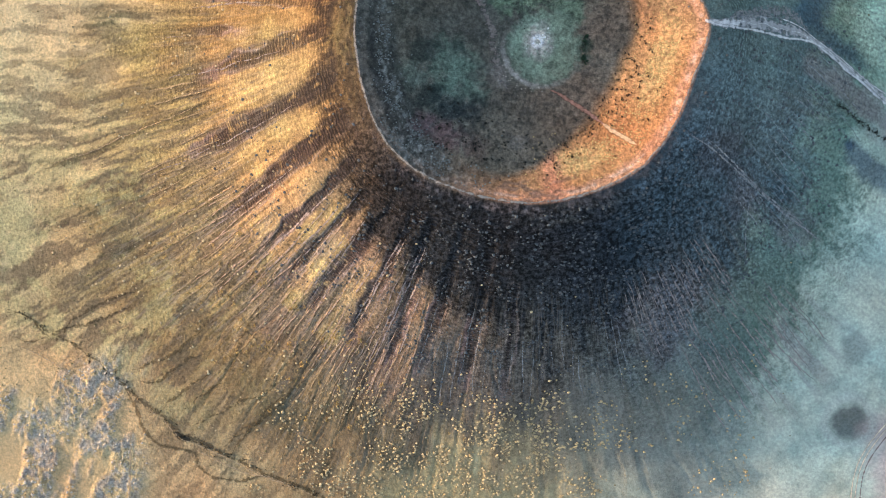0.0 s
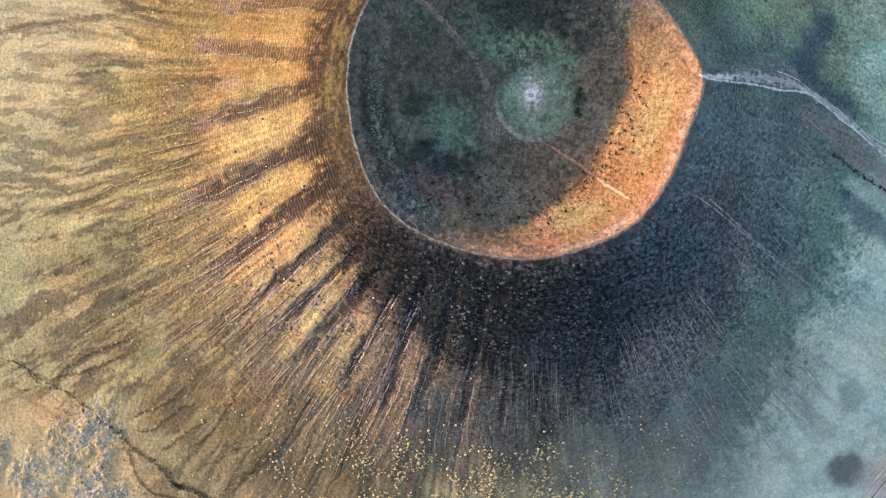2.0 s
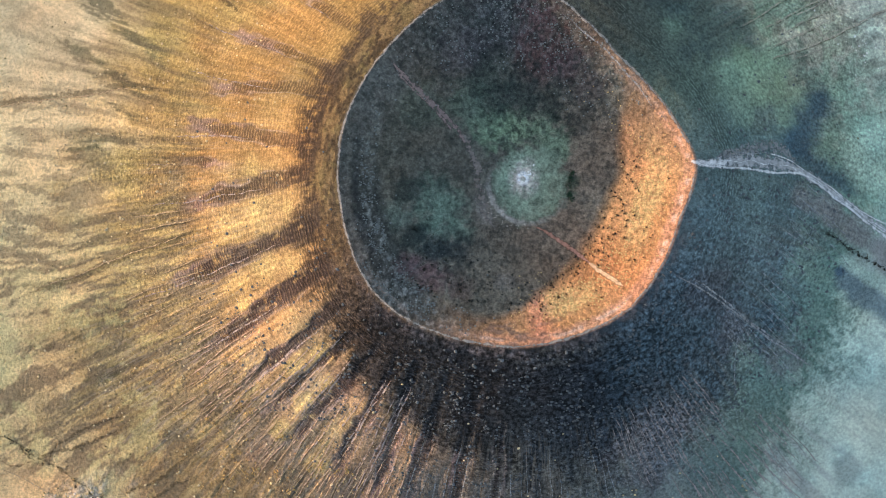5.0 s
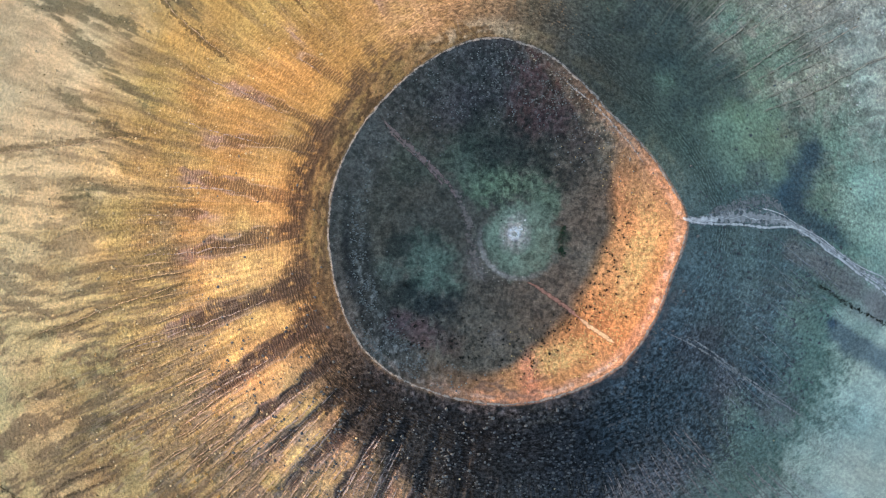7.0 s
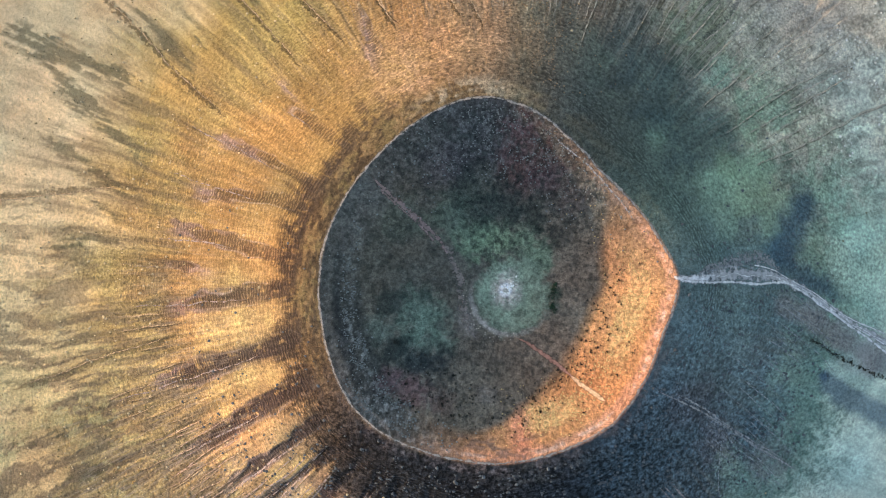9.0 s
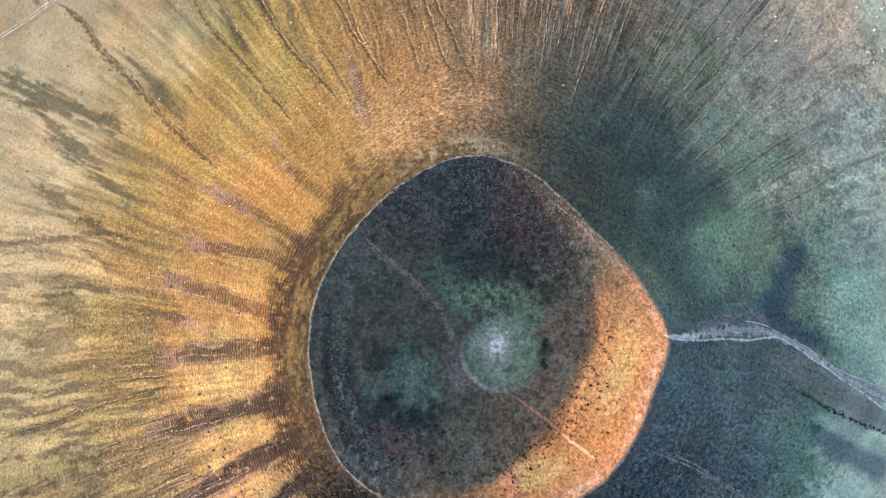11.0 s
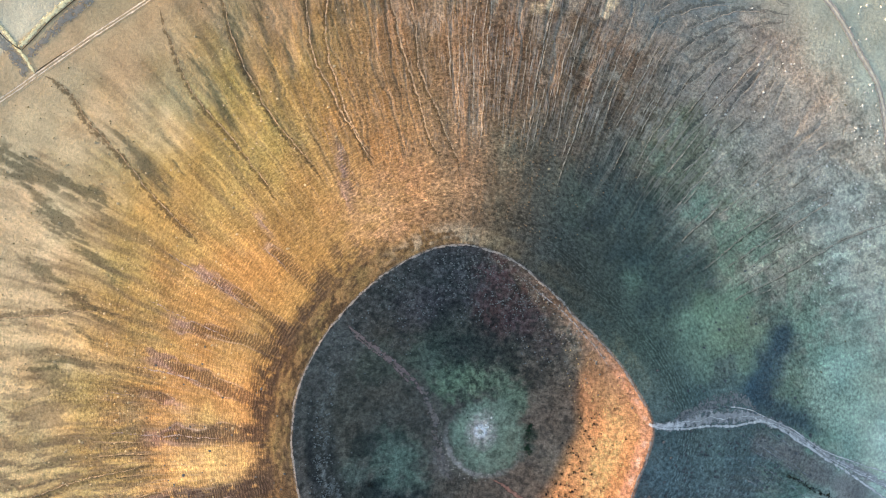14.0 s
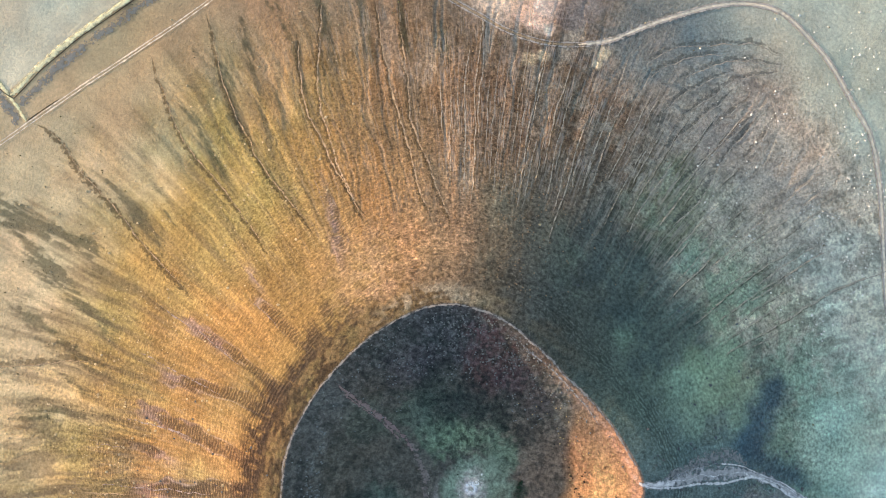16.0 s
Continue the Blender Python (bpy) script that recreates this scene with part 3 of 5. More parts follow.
    meadow = 0.62 * (x + 190) + 0.78 * (371 - y)
    col = mix(col, (.60, .58, .43), ramp(-meadow, -5, -2) * ramp(-x, 100, 140) * ramp(y, 240, 300) * 0.85)
    ringed = np.hypot(x - 248.7, y + 105.6) + 6 * (mid - 0.5)
    col = mix(col, (.52, .54, .47), ramp(ringed, 11, 14) * (1 - ramp(ringed, 15, 20)) * 0.6)
    rock = outcrop(x, y)
    col = mix(col, (.68, .48, .25), ramp(-x, 165, 195) * ramp(-y, 50, 80) * 0.7)
    col = mix(col, (.43, .37, .31), rock * ramp(fbm(x / 4, y / 4, 84) + 0.4 * (fine - 0.5), 0.40, 0.56) * 0.85)
    hue = fbm(x / 33, y / 33, 85, 3) - 0.5
    col = col * (1 + hue[..., None] * np.array((.30, -.04, -.20))) * (0.62 + 0.5 * mid + 0.26 * big)[..., None]
    terrace = outside * ramp(d, 10, 20) * (1 - ramp(edge, 85, 150)) * np.clip(0.34 * facing(deg, 170, 70) + 0.05 + 0.9 * ch + 0.8 * below * (1 - narrow) + 0.1 * narrow, 0, 1)
    furrow = ramp(d, 40 + 26 * facing(deg, 58, 26), 64 + 32 * facing(deg, 58, 26)) * (1 - ramp(edge, 150, 225)) * np.clip(0.8 * facing(deg, 68, 40) + 0.2 * facing(deg, 272, 40) + 0.35 * facing(deg, 216, 30), 0, 1)
    furrow = np.clip(furrow + 0.14 * ramp(d, 24, 34) * (1 - ramp(edge, 85, 120)) * facing(deg, 170, 60) * (1 - ch), 0, 1)
    clump = np.clip(scoria + outside * ramp(d, 3, 8) * (1 - ramp(edge, 60, 125)) * facing(deg, 290, 52) + 0.22 * (1 - outside) * ramp(s, 0.5, 0.75) * (1 - np.clip(1.4 * facing(deg, 318, 62), 0, 1)) + 0.3 * facing(deg, 84, 24) * flank + 0.14 * knobs, 0, 1)
    grain = np.clip(0.44 - 0.16 * facing(deg, 145, 40) + 0.56 * (1 - ramp(edge, 90, 180)) + 0.5 * rock + 0.5 * turf + 0.4 * foot + 0.35 * facing(deg, 95, 40) * (1 - ramp(d, 170, 230)), 0, 1.2)
    return np.clip(col, 0.015, 0.85), np.stack([np.clip(terrace, 0, 1), furrow, clump, grain], -1), d


# ---- materials ----
def nodes_of(name, rough=0.95):
    m = bpy.data.materials.new(name)
    m.use_nodes = True
    t = m.node_tree
    b = t.nodes["Principled BSDF"]
    b.inputs["Roughness"].default_value = rough
    b.inputs["Specular IOR Level"].default_value = 0.15
    return m, t, b


def add(t, kind, **values):
    n = t.nodes.new(kind)
    for k, v in values.items():
        n.inputs[k.replace("_", " ")].default_value = v
    return n


def noise_node(t, where, scale, detail=4.0, rough=0.6):
    n = add(t, "ShaderNodeTexNoise", Scale=scale, Detail=detail, Roughness=rough)
    t.links.new(where, n.inputs["Vector"])
    return n.outputs["Fac"]


def math_node(t, op, a, b=None, c=None):
    n = t.nodes.new("ShaderNodeMath")
    n.operation = op
    for i, v in enumerate((a, b, c)):
        if v is None:
            continue
        if isinstance(v, (int, float)):
            n.inputs[i].default_value = v
        else:
            t.links.new(v, n.inputs[i])
    return n.outputs[0]


def spread(t, value, a, b, lo, hi):
    n = add(t, "ShaderNodeMapRange", From_Min=a, From_Max=b, To_Min=lo, To_Max=hi)
    t.links.new(value, n.inputs["Value"])
    return n.outputs["Result"]


def times_colour(t, colour, factor):
    n = t.nodes.new("ShaderNodeVectorMath")
    n.operation = "SCALE"
    t.links.new(colour, n.inputs[0])
    t.links.new(factor, n.inputs["Scale"])
    return n.outputs[0]


def ground_material():
    """Grass, soil and scoria: the cover's colour with tussock grain, grit and the steps of sheep tracks."""
    m, t, b = nodes_of("ground_cover")
    colour = t.nodes.new("ShaderNodeAttribute")
    colour.attribute_name = "cover"
    surface = t.nodes.new("ShaderNodeAttribute")
    surface.attribute_name = "surface"
    measures = t.nodes.new("ShaderNodeSeparateColor")
    t.links.new(surface.outputs["Color"], measures.inputs[0])
    terrace, furrow, scrub = measures.outputs[0], measures.outputs[1], measures.outputs[2]
    outward = t.nodes.new("ShaderNodeAttribute")
    outward.attribute_name = "outward"
    where = t.nodes.new("ShaderNodeTexCoord").outputs["Object"]
    clump = noise_node(t, where, 0.55, 3.0, 0.62)
    grit = noise_node(t, where, 1.7, 3.0, 0.7)
    wobble = math_node(t, "MULTIPLY", noise_node(t, where, 0.16, 5.0, 0.7), 22.0)
    step = math_node(t, "SINE", math_node(t, "ADD", math_node(t, "MULTIPLY", outward.outputs["Fac"], 3.6), wobble))
    step = math_node(t, "MULTIPLY", math_node(t, "MULTIPLY", step, terrace), spread(t, clump, 0.35, 0.6, 0.3, 1.0))
    grain = surface.outputs["Alpha"]
    tone = math_node(t, "MULTIPLY", math_node(t, "MULTIPLY_ADD", spread(t, clump, 0.3, 0.7, -0.47, 0.47), grain, 1.0), math_node(t, "MULTIPLY_ADD", spread(t, grit, 0.3, 0.7, -0.36, 0.36), grain, 1.0))
    tone = math_node(t, "MULTIPLY", tone, spread(t, step, -1.0, 1.0, 0.52, 1.48))
    # lines washed straight down the slope: the same noise along each bearing
    flat = t.nodes.new("ShaderNodeVectorMath")
    flat.operation = "SUBTRACT"
    t.links.new(where, flat.inputs[0])
    flat.inputs[1].default_value = (KX, KY, 0)
    level = t.nodes.new("ShaderNodeVectorMath")
    level.operation = "MULTIPLY"
    t.links.new(flat.outputs[0], level.inputs[0])
    level.inputs[1].default_value = (1, 1, 0)
    unit = t.nodes.new("ShaderNodeVectorMath")
    unit.operation = "NORMALIZE"
    t.links.new(level.outputs[0], unit.inputs[0])
    down = t.nodes.new("ShaderNodeCombineXYZ")
    t.links.new(math_node(t, "MULTIPLY", outward.outputs["Fac"], 0.018), down.inputs[2])
    polar_at = t.nodes.new("ShaderNodeVectorMath")
    polar_at.operation = "ADD"
    t.links.new(times_colour(t, unit.outputs[0], math_node(t, "ADD", 1.0, 0.0)), polar_at.inputs[0])
    t.links.new(down.outputs[0], polar_at.inputs[1])
    stretch = t.nodes.new("ShaderNodeVectorMath")
    stretch.operation = "MULTIPLY"
    t.links.new(polar_at.outputs[0], stretch.inputs[0])
    stretch.inputs[1].default_value = (46, 46, 1)
    comb = add(t, "ShaderNodeTexNoise", Scale=1.0, Detail=3.0, Roughness=0.7, Distortion=0.25)
    t.links.new(stretch.outputs[0], comb.inputs["Vector"])
    wash = spread(t, math_node(t, "ABSOLUTE", math_node(t, "SUBTRACT", comb.outputs["Fac"], 0.5)), 0.0, 0.045, 1.0, 0.0)
    wash = math_node(t, "MULTIPLY", math_node(t, "MULTIPLY", wash, furrow), spread(t, noise_node(t, where, 0.06, 3.0), 0.4, 0.6, 0.15, 1.0))
    tone = math_node(t, "MULTIPLY", tone, math_node(t, "ADD", 1.0, math_node(t, "MULTIPLY", furrow, spread(t, comb.outputs["Fac"], 0.3, 0.7, -0.45, 0.45))))
    tufts = spread(t, noise_node(t, where, 0.4, 5.0, 0.74), 0.42, 0.64, -0.68, 1.9)
    tone = math_node(t, "MULTIPLY", tone, math_node(t, "ADD", 1.0, math_node(t, "MULTIPLY", scrub, tufts)))
    washed = t.nodes.new("ShaderNodeMix")
    washed.data_type = "RGBA"
    t.links.new(math_node(t, "MULTIPLY", wash, 0.8), washed.inputs["Factor"])
    t.links.new(times_colour(t, colour.outputs["Color"], tone), washed.inputs[6])
    washed.inputs[7].default_value = (.50, .43, .36, 1)
    t.links.new(washed.outputs[2], b.inputs["Base Color"])
    relief = math_node(t, "ADD", math_node(t, "MULTIPLY", clump, 1.0), math_node(t, "ADD", math_node(t, "MULTIPLY", grit, 0.4), math_node(t, "MULTIPLY", step, 0.34)))
    relief = math_node(t, "SUBTRACT", relief, math_node(t, "MULTIPLY", wash, 0.35))
    bump = add(t, "ShaderNodeBump", Strength=1.0, Distance=1.0)
    t.links.new(math_node(t, "MULTIPLY", relief, spread(t, grain, 0.3, 1.0, 0.28, 1.0)), bump.inputs["Height"])
    t.links.new(bump.outputs[0], b.inputs["Normal"])
    return m


def plain_material(name, colour, scale=2.0, low=0.7, high=1.3, bump=0.4, size=0.3):
    m, t, b = nodes_of(name)
    where = t.nodes.new("ShaderNodeTexCoord").outputs["Object"]
    pick = t.nodes.new("ShaderNodeObjectInfo").outputs["Random"]
    isle = t.nodes.new("ShaderNodeNewGeometry").outputs["Random Per Island"]
    tone = math_node(t, "MULTIPLY", spread(t, noise_node(t, where, scale), 0.3, 0.7, low, high), math_node(t, "MULTIPLY", spread(t, pick, 0, 1, 0.8, 1.2), spread(t, isle, 0, 1, 0.75, 1.25)))
    c = add(t, "ShaderNodeRGB")
    c.outputs[0].default_value = (*colour, 1)
    t.links.new(times_colour(t, c.outputs[0], tone), b.inputs["Base Color"])
    bn = add(t, "ShaderNodeBump", Strength=bump, Distance=size)
    t.links.new(noise_node(t, where, scale * 2.5, 5.0), bn.inputs["Height"])
    t.links.new(bn.outputs[0], b.inputs["Normal"])
    return m


def trail_material(name, colour, wear=0.3, grain=0.8, ragged=0.2, full=0.92):
    """Trodden earth: ragged, thinning edges over the grass, by the strip's own side-to-side measure."""
    m, t, b = nodes_of(name)
    where = t.nodes.new("ShaderNodeTexCoord").outputs["Object"]
    side = t.nodes.new("ShaderNodeAttribute")
    side.attribute_name = "side"
    n1, n2 = noise_node(t, where, 0.35, 4.0, 0.65), noise_node(t, where, grain, 4.0, 0.65)
    c = add(t, "ShaderNodeRGB")
    c.outputs[0].default_value = (*colour, 1)
    t.links.new(times_colour(t, c.outputs[0], math_node(t, "MULTIPLY", spread(t, n1, 0.3, 0.7, 0.72, 1.28), spread(t, n2, 0.3, 0.7, 0.75, 1.25))), b.inputs["Base Color"])
    keep = math_node(t, "SUBTRACT", math_node(t, "ADD", spread(t, n1, 0.3, 0.7, -wear, wear), spread(t, n2, 0.3, 0.7, -ragged, ragged)), side.outputs["Fac"])
    t.links.new(spread(t, keep, -0.9, -0.35, 0.0, full), b.inputs["Alpha"])
    bn = add(t, "ShaderNodeBump", Strength=0.4, Distance=0.2)
    t.links.new(n2, bn.inputs["Height"])
    t.links.new(bn.outputs[0], b.inputs["Normal"])
    return m


GROUND = ground_material()
PALE_TRAIL = trail_material("trodden_pale_dust", (.50, .44, .38), 0.5, 0.8, 0.35, 0.75)
GREY_TRAIL = trail_material("trodden_grey_ash", (.47, .46, .46), 0.3, 0.3, 0.3, 0.72)
PALE_WASH = trail_material("pale_washed_soil", (.62, .52, .40), 0.5, 0.5, 0.4, 0.6)
RIM_TRAIL = trail_material("trodden_rim_earth", (.44, .385, .33), 0.6, 0.5, 0.5, 0.62)
ASH_RUT = trail_material("bleached_ash", (.68, .67, .66), 0.4, 0.4, 0.25, 0.82)
FAN_LINE = trail_material("pale_pink_ash", (.40, .33, .31), 0.6, 0.5, 0.3, 0.6)
ASH_LINE = trail_material("thin_ash_streak", (.42, .43, .44), 0.7, 0.6, 0.4, 0.42)
ROSE_WASH = trail_material("rosy_washed_soil", (.60, .42, .31), 0.6, 0.5, 0.4, 0.62)
MAUVE_WASH = trail_material("mauve_scoria_dust", (.46, .375, .355), 0.9, 0.5, 0.6, 0.54)
APRON = trail_material("grey_ash_dust", (.27, .27, .27), 0.7, 0.7, 0.5, 0.6)
WORN_TURF = trail_material("worn_brown_turf", (.29, .24, .205), 1.1, 0.5, 0.7, 0.6)
ASH_PATH = trail_material("faint_ash_path", (.34, .33, .33), 0.6, 0.8, 0.3, 0.62)
# lighter copy of the crater path's earth, painting sunlight on its upper end
LIT_TRAIL = trail_material("sunlit_orange_earth", (.82, .52, .30), 0.2, 0.8, 0.15, 0.95)
RED_TRAIL = trail_material("trodden_red_scoria", (.46, .225, .155))
SAND_TRAIL = trail_material("washed_sand", (.58, .425, .26), 0.5, 0.8, 0.4, 0.58)
GULLY_SAND = trail_material("pale_gully_sand", (.62, .45, .29), 0.6, 0.8, 0.5, 0.58)
DUST_TRAIL = trail_material("dusty_track", (.90, .76, .57), 0.3, 0.5, 0.2, 0.88)
FAINT_TRAIL = trail_material("faint_trodden_earth", (.31, .215, .19), 0.6, 0.6, 0.4, 0.7)
DARK_TRAIL = trail_material("wet_dark_grass", (.10, .085, .058), 0.9, 0.7, 0.6, 0.62)
# dark soil; along the earth bank it paints the bank's shadow
SHADE_SOIL = trail_material("dark_soil_and_shade", (.05, .042, .03), 0.15, 0.6, 0.1, 0.92)
VERGE = trail_material("grey_verge_grass", (.24, .255, .24), 1.0, 0.5, 0.7, 0.7)
EDGE_TURF = trail_material("dark_green_turf", (.13, .14, .125), 1.1, 0.5, 0.9, 0.42)
CHANNEL = trail_material("dark_channel_brush", (.085, .07, .042), 1.0, 0.5, 0.7, 0.54)
# shaded sides of gullies and rills painted as dark strips, with some brush
SHADE_BRUSH = trail_material("shade_and_brush_side", (.12, .10, .06), 0.8, 0.8, 0.5, 0.42)
STRAW_BANK = trail_material("dry_bank_grass", (.88, .80, .47), 0.3, 0.5, 0.3, 0.95)
LEAF_DARK = plain_material("dark_shrub_leaves", (.035, .038, .03), 3.0)
LEAF_YELLOW = plain_material("yellow_tussock_blades", (.56, .45, .27), 3.0)
LEAF_TAN = plain_material("tan_tussock_blades", (.62, .48, .27), 3.0)
LEAF_STRAW = plain_material("straw_tussock_blades", (.66, .47, .2), 3.0)
LEAF_GREY = plain_material("grey_tussock_blades", (.195, .205, .192), 3.0)
LEAF_OLIVE = plain_material("olive_bush_leaves", (.20, .17, .08), 3.0)
LEAF_BROWN = plain_material("dark_olive_scrub", (.12, .11, .06), 3.0)
LEAF_RUST = plain_material("russet_tussock_blades", (.36, .24, .14), 3.0)
LEAF_ASH = plain_material("ash_grey_scrub", (.135, .15, .158), 3.0)
LEAF_GREEN = plain_material("green_shrub_leaves", (.06, .10, .055), 3.0)
TWIG = plain_material("woody_stems", (.16, .11, .07), 4.0)
LAVA = plain_material("weathered_lava_stone", (.54, .46, .37), 1.2, 0.6, 1.3, 0.6)
WHITE_STONE = plain_material("white_stone", (.88, .85, .79), 1.5, 0.85, 1.1, 0.4)
PALE_STONE = plain_material("pale_stone", (.74, .70, .62), 1.5, 0.75, 1.2, 0.5)


# ---- building helpers ----
def mesh_from(name, verts, faces, material, smooth=True):
    me = bpy.data.meshes.new(name)
    verts, faces = np.asarray(verts, np.float32), np.asarray(faces, np.int32)
    k = faces.shape[1]
    me.vertices.add(len(verts))
    me.vertices.foreach_set("co", verts.ravel())
    me.loops.add(faces.size)
    me.loops.foreach_set("vertex_index", faces.ravel())
    me.polygons.add(len(faces))
    me.polygons.foreach_set("loop_start", np.arange(0, faces.size, k, dtype=np.int32))
    me.update(calc_edges=True)
    me.polygons.foreach_set("use_smooth", np.full(len(faces), smooth))
    me.materials.append(material)
    me.validate()
    return me


def float_layer(me, name, values):
    me.attributes.new(name, "FLOAT", "POINT").data.foreach_set("value", np.asarray(values, np.float32).ravel())


def ground_mesh(name, xyz, faces):
    """A piece of ground that keeps only the corners it uses."""
    used, inverse = np.unique(faces, return_inverse=True)
    p = xyz[used]
    me = mesh_from(name, p, inverse.reshape(faces.shape), GROUND)
    col, surface, d = cover(p[:, 0], p[:, 1])
    me.attributes.new("cover", "FLOAT_COLOR", "POINT").data.foreach_set("color", np.concatenate([col, np.ones((len(col), 1))], 1).astype(np.float32).ravel())
    me.attributes.new("surface", "FLOAT_COLOR", "POINT").data.foreach_set("color", surface.astype(np.float32).ravel())
    float_layer(me, "outward", d)
    return me


def rings(radii, turns):
    """Corners and quads of a disc of rings round the crater's middle; radii may differ by bearing (rows)."""
    a = np.arange(turns) * 2 * np.pi / turns
    radii = np.asarray(radii, float)
    x, y = KX + radii * np.cos(a), KY + radii * np.sin(a)
    n = radii.shape[0]
    i, j = np.meshgrid(np.arange(n - 1), np.arange(turns), indexing="ij")
    k = (j + 1) % turns
    faces = np.stack([i * turns + j, (i + 1) * turns + j, (i + 1) * turns + k, i * turns + k], -1)
    return x, y, faces


def part(name, me, parent, label=""):
    ob = new(name, me)
    ob.parent = parent
    return tagged(ob, label)


# ---- the volcano: floor, wall, rim and outer slope of one cone ----
TURNS = 1920
bearings = np.arange(TURNS) * 360 / TURNS
RR = rim_radius(bearings)
inner = np.linspace(0.004, 1.0, 116)[:, None] * RR[None, :]
REACH = 262.0
step_out = np.linspace(0, 1, 240)[1:]
outer = RR[None, :] + (REACH - RR[None, :]) * (step_out[:, None] ** 1.12)
x, y, quads = rings(np.concatenate([inner, outer]), TURNS)
z = height(x, y)
xyz = np.stack([x, y, z], -1).reshape(-1, 3)
volcano = tagged(new("volcano"), "broad volcanic cone with a round grassy crater in low evening light", "volcano")
for name, lo, hi, label in (("crater_floor", 0, 66, "dark green flat crater floor"), ("crater_wall", 66, 111, "inner crater wall of dark scoria, painted orange on its sunlit side"), ("rim", 111, 134, "rounded crater rim with dry grass"),
                            ("outer_slope", 134, 354, "gullied outer slope of straw and dark scoria with painted shade")):
    part(name, ground_mesh(name, xyz, quads[lo:hi].reshape(-1, 4)), volcano, label)

# ---- the plain, one sheet from the cone's foot to the horizon ----
far = np.concatenate([np.linspace(REACH, 430, 200), [450, 480, 530, 620, 800, 1100, 1700, 2600, 4000]])
x, y, quads = rings(np.repeat(far[:, None], TURNS, 1), TURNS)
z = height(x, y)
ground_sheet = ground_mesh("ground", np.stack([x, y, z], -1).reshape(-1, 3), quads.reshape(-1, 4))
ground = tagged(new("ground", ground_sheet), "pale dry grassland plain with faint streaks around the cone", "ground", kind="structure")


# ---- strips laid over the ground ----
def smooth_line(points, step=1.0):
    p = np.array(points, float)
    q = np.concatenate([[2 * p[0] - p[1]], p, [2 * p[-1] - p[-2]]])
    out = []
    for a, b, c, e in zip(q[:-3], q[1:-2], q[2:-1], q[3:]):
        n = max(2, int(np.hypot(*(c - b)) / step))
        t = np.linspace(0, 1, n, endpoint=False)[:, None]
        out.append(0.5 * (2 * b + (c - a) * t + (2 * a - 5 * b + 4 * c - e) * t ** 2 + (3 * b - a - 3 * c + e) * t ** 3))
    return np.concatenate(out + [p[-1:]])


def strip_mesh(name, points, width, material, lift=0.3, crown=0.0, shift=0.0, across=5, wander=0.0, seed=0, uneven=0.7, taper=0.0):
    """A ribbon of ground along a line: crown raises its middle, shift moves it sideways, wander makes it snake."""
    p = smooth_line(points)
    tangent = np.gradient(p, axis=0)
    tangent /= np.hypot(tangent[:, 0], tangent[:, 1])[:, None] + 1e-9
    side = np.stack([-tangent[:, 1], tangent[:, 0]], -1)
    along = np.r_[0, np.cumsum(np.hypot(*np.diff(p, axis=0).T))]
    p = p + side * (shift + wander * (fbm(along / 8, 0 * along, 300 + seed, 4) - 0.5) * 2)[:, None]
    w = width * (1 - uneven / 2 + uneven * fbm(along / 6, 0 * along, 200 + seed, 3))
    if taper:
        w = w * ramp(along, -1, taper) * ramp(along[-1] - along, -1, taper)
    w[:3] *= np.linspace(0.3, 1, 3)
    w[-3:] *= np.linspace(1, 0.3, 3)
    u = np.linspace(-1, 1, across)
    xy = p[:, None, :] + side[:, None, :] * (u[None, :, None] * w[:, None, None] / 2)
    zz = height(xy[..., 0], xy[..., 1]) + lift + crown * (1 - u[None, :] ** 2) * (0.6 + 0.8 * fbm(along / 3, 0 * along, 400 + seed, 2))[:, None]
    if crown:
        zz[:, 0] -= 0.3
        zz[:, -1] -= 0.3
    n = len(p)
    i, j = np.meshgrid(np.arange(n - 1), np.arange(across - 1), indexing="ij")
    faces = np.stack([i * across + j, (i + 1) * across + j, (i + 1) * across + j + 1, i * across + j + 1], -1).reshape(-1, 4)[:, ::-1]
    me = mesh_from(name, np.concatenate([xy, zz[..., None]], -1).reshape(-1, 3), faces, material)
    float_layer(me, "side", np.broadcast_to(np.abs(u)[None, :], (n, across)))
    return me


def trail(name, label, category, lines, kind="structure", group=""):
    """A path of one or more strips: rows of (part name, points, width, material, options)."""
    if len(lines) == 1:
        _, points, width, material, options = lines[0]
        return tagged(new(name, strip_mesh(name, points, width, material, **options)), label, category, group, kind)
    ob = tagged(new(name), label, category, group, kind)
    for pname, points, width, material, options in lines:
        part(pname, strip_mesh(pname, points, width, material, **options), ob)
    return ob


ring = [(KX + (rim_radius(a) + 0.3) * math.cos(radians(a)), KY + (rim_radius(a) + 0.3) * math.sin(radians(a))) for a in range(4, 357, 4)]
trail("rim_footpath", "pale worn footpath along the crater rim", "footpath", [("path", ring, 1.5, RIM_TRAIL, {"wander": 0.9, "seed": 1, "uneven": 1.2})])
for first, last, below in ((20, 76, 3.6),):
    arc = [(KX + (rim_radius(a) - below - 1.2 * math.sin(a / 9)) * math.cos(radians(a)), KY + (rim_radius(a) - below - 1.2 * math.sin(a / 9)) * math.sin(radians(a))) for a in range(first, last, 4)]
    trail("rim_footpath", "faint second path just inside the rim", "footpath", [("path", arc, 1.0, ASH_LINE, {"wander": 0.8, "seed": first, "taper": 12})])
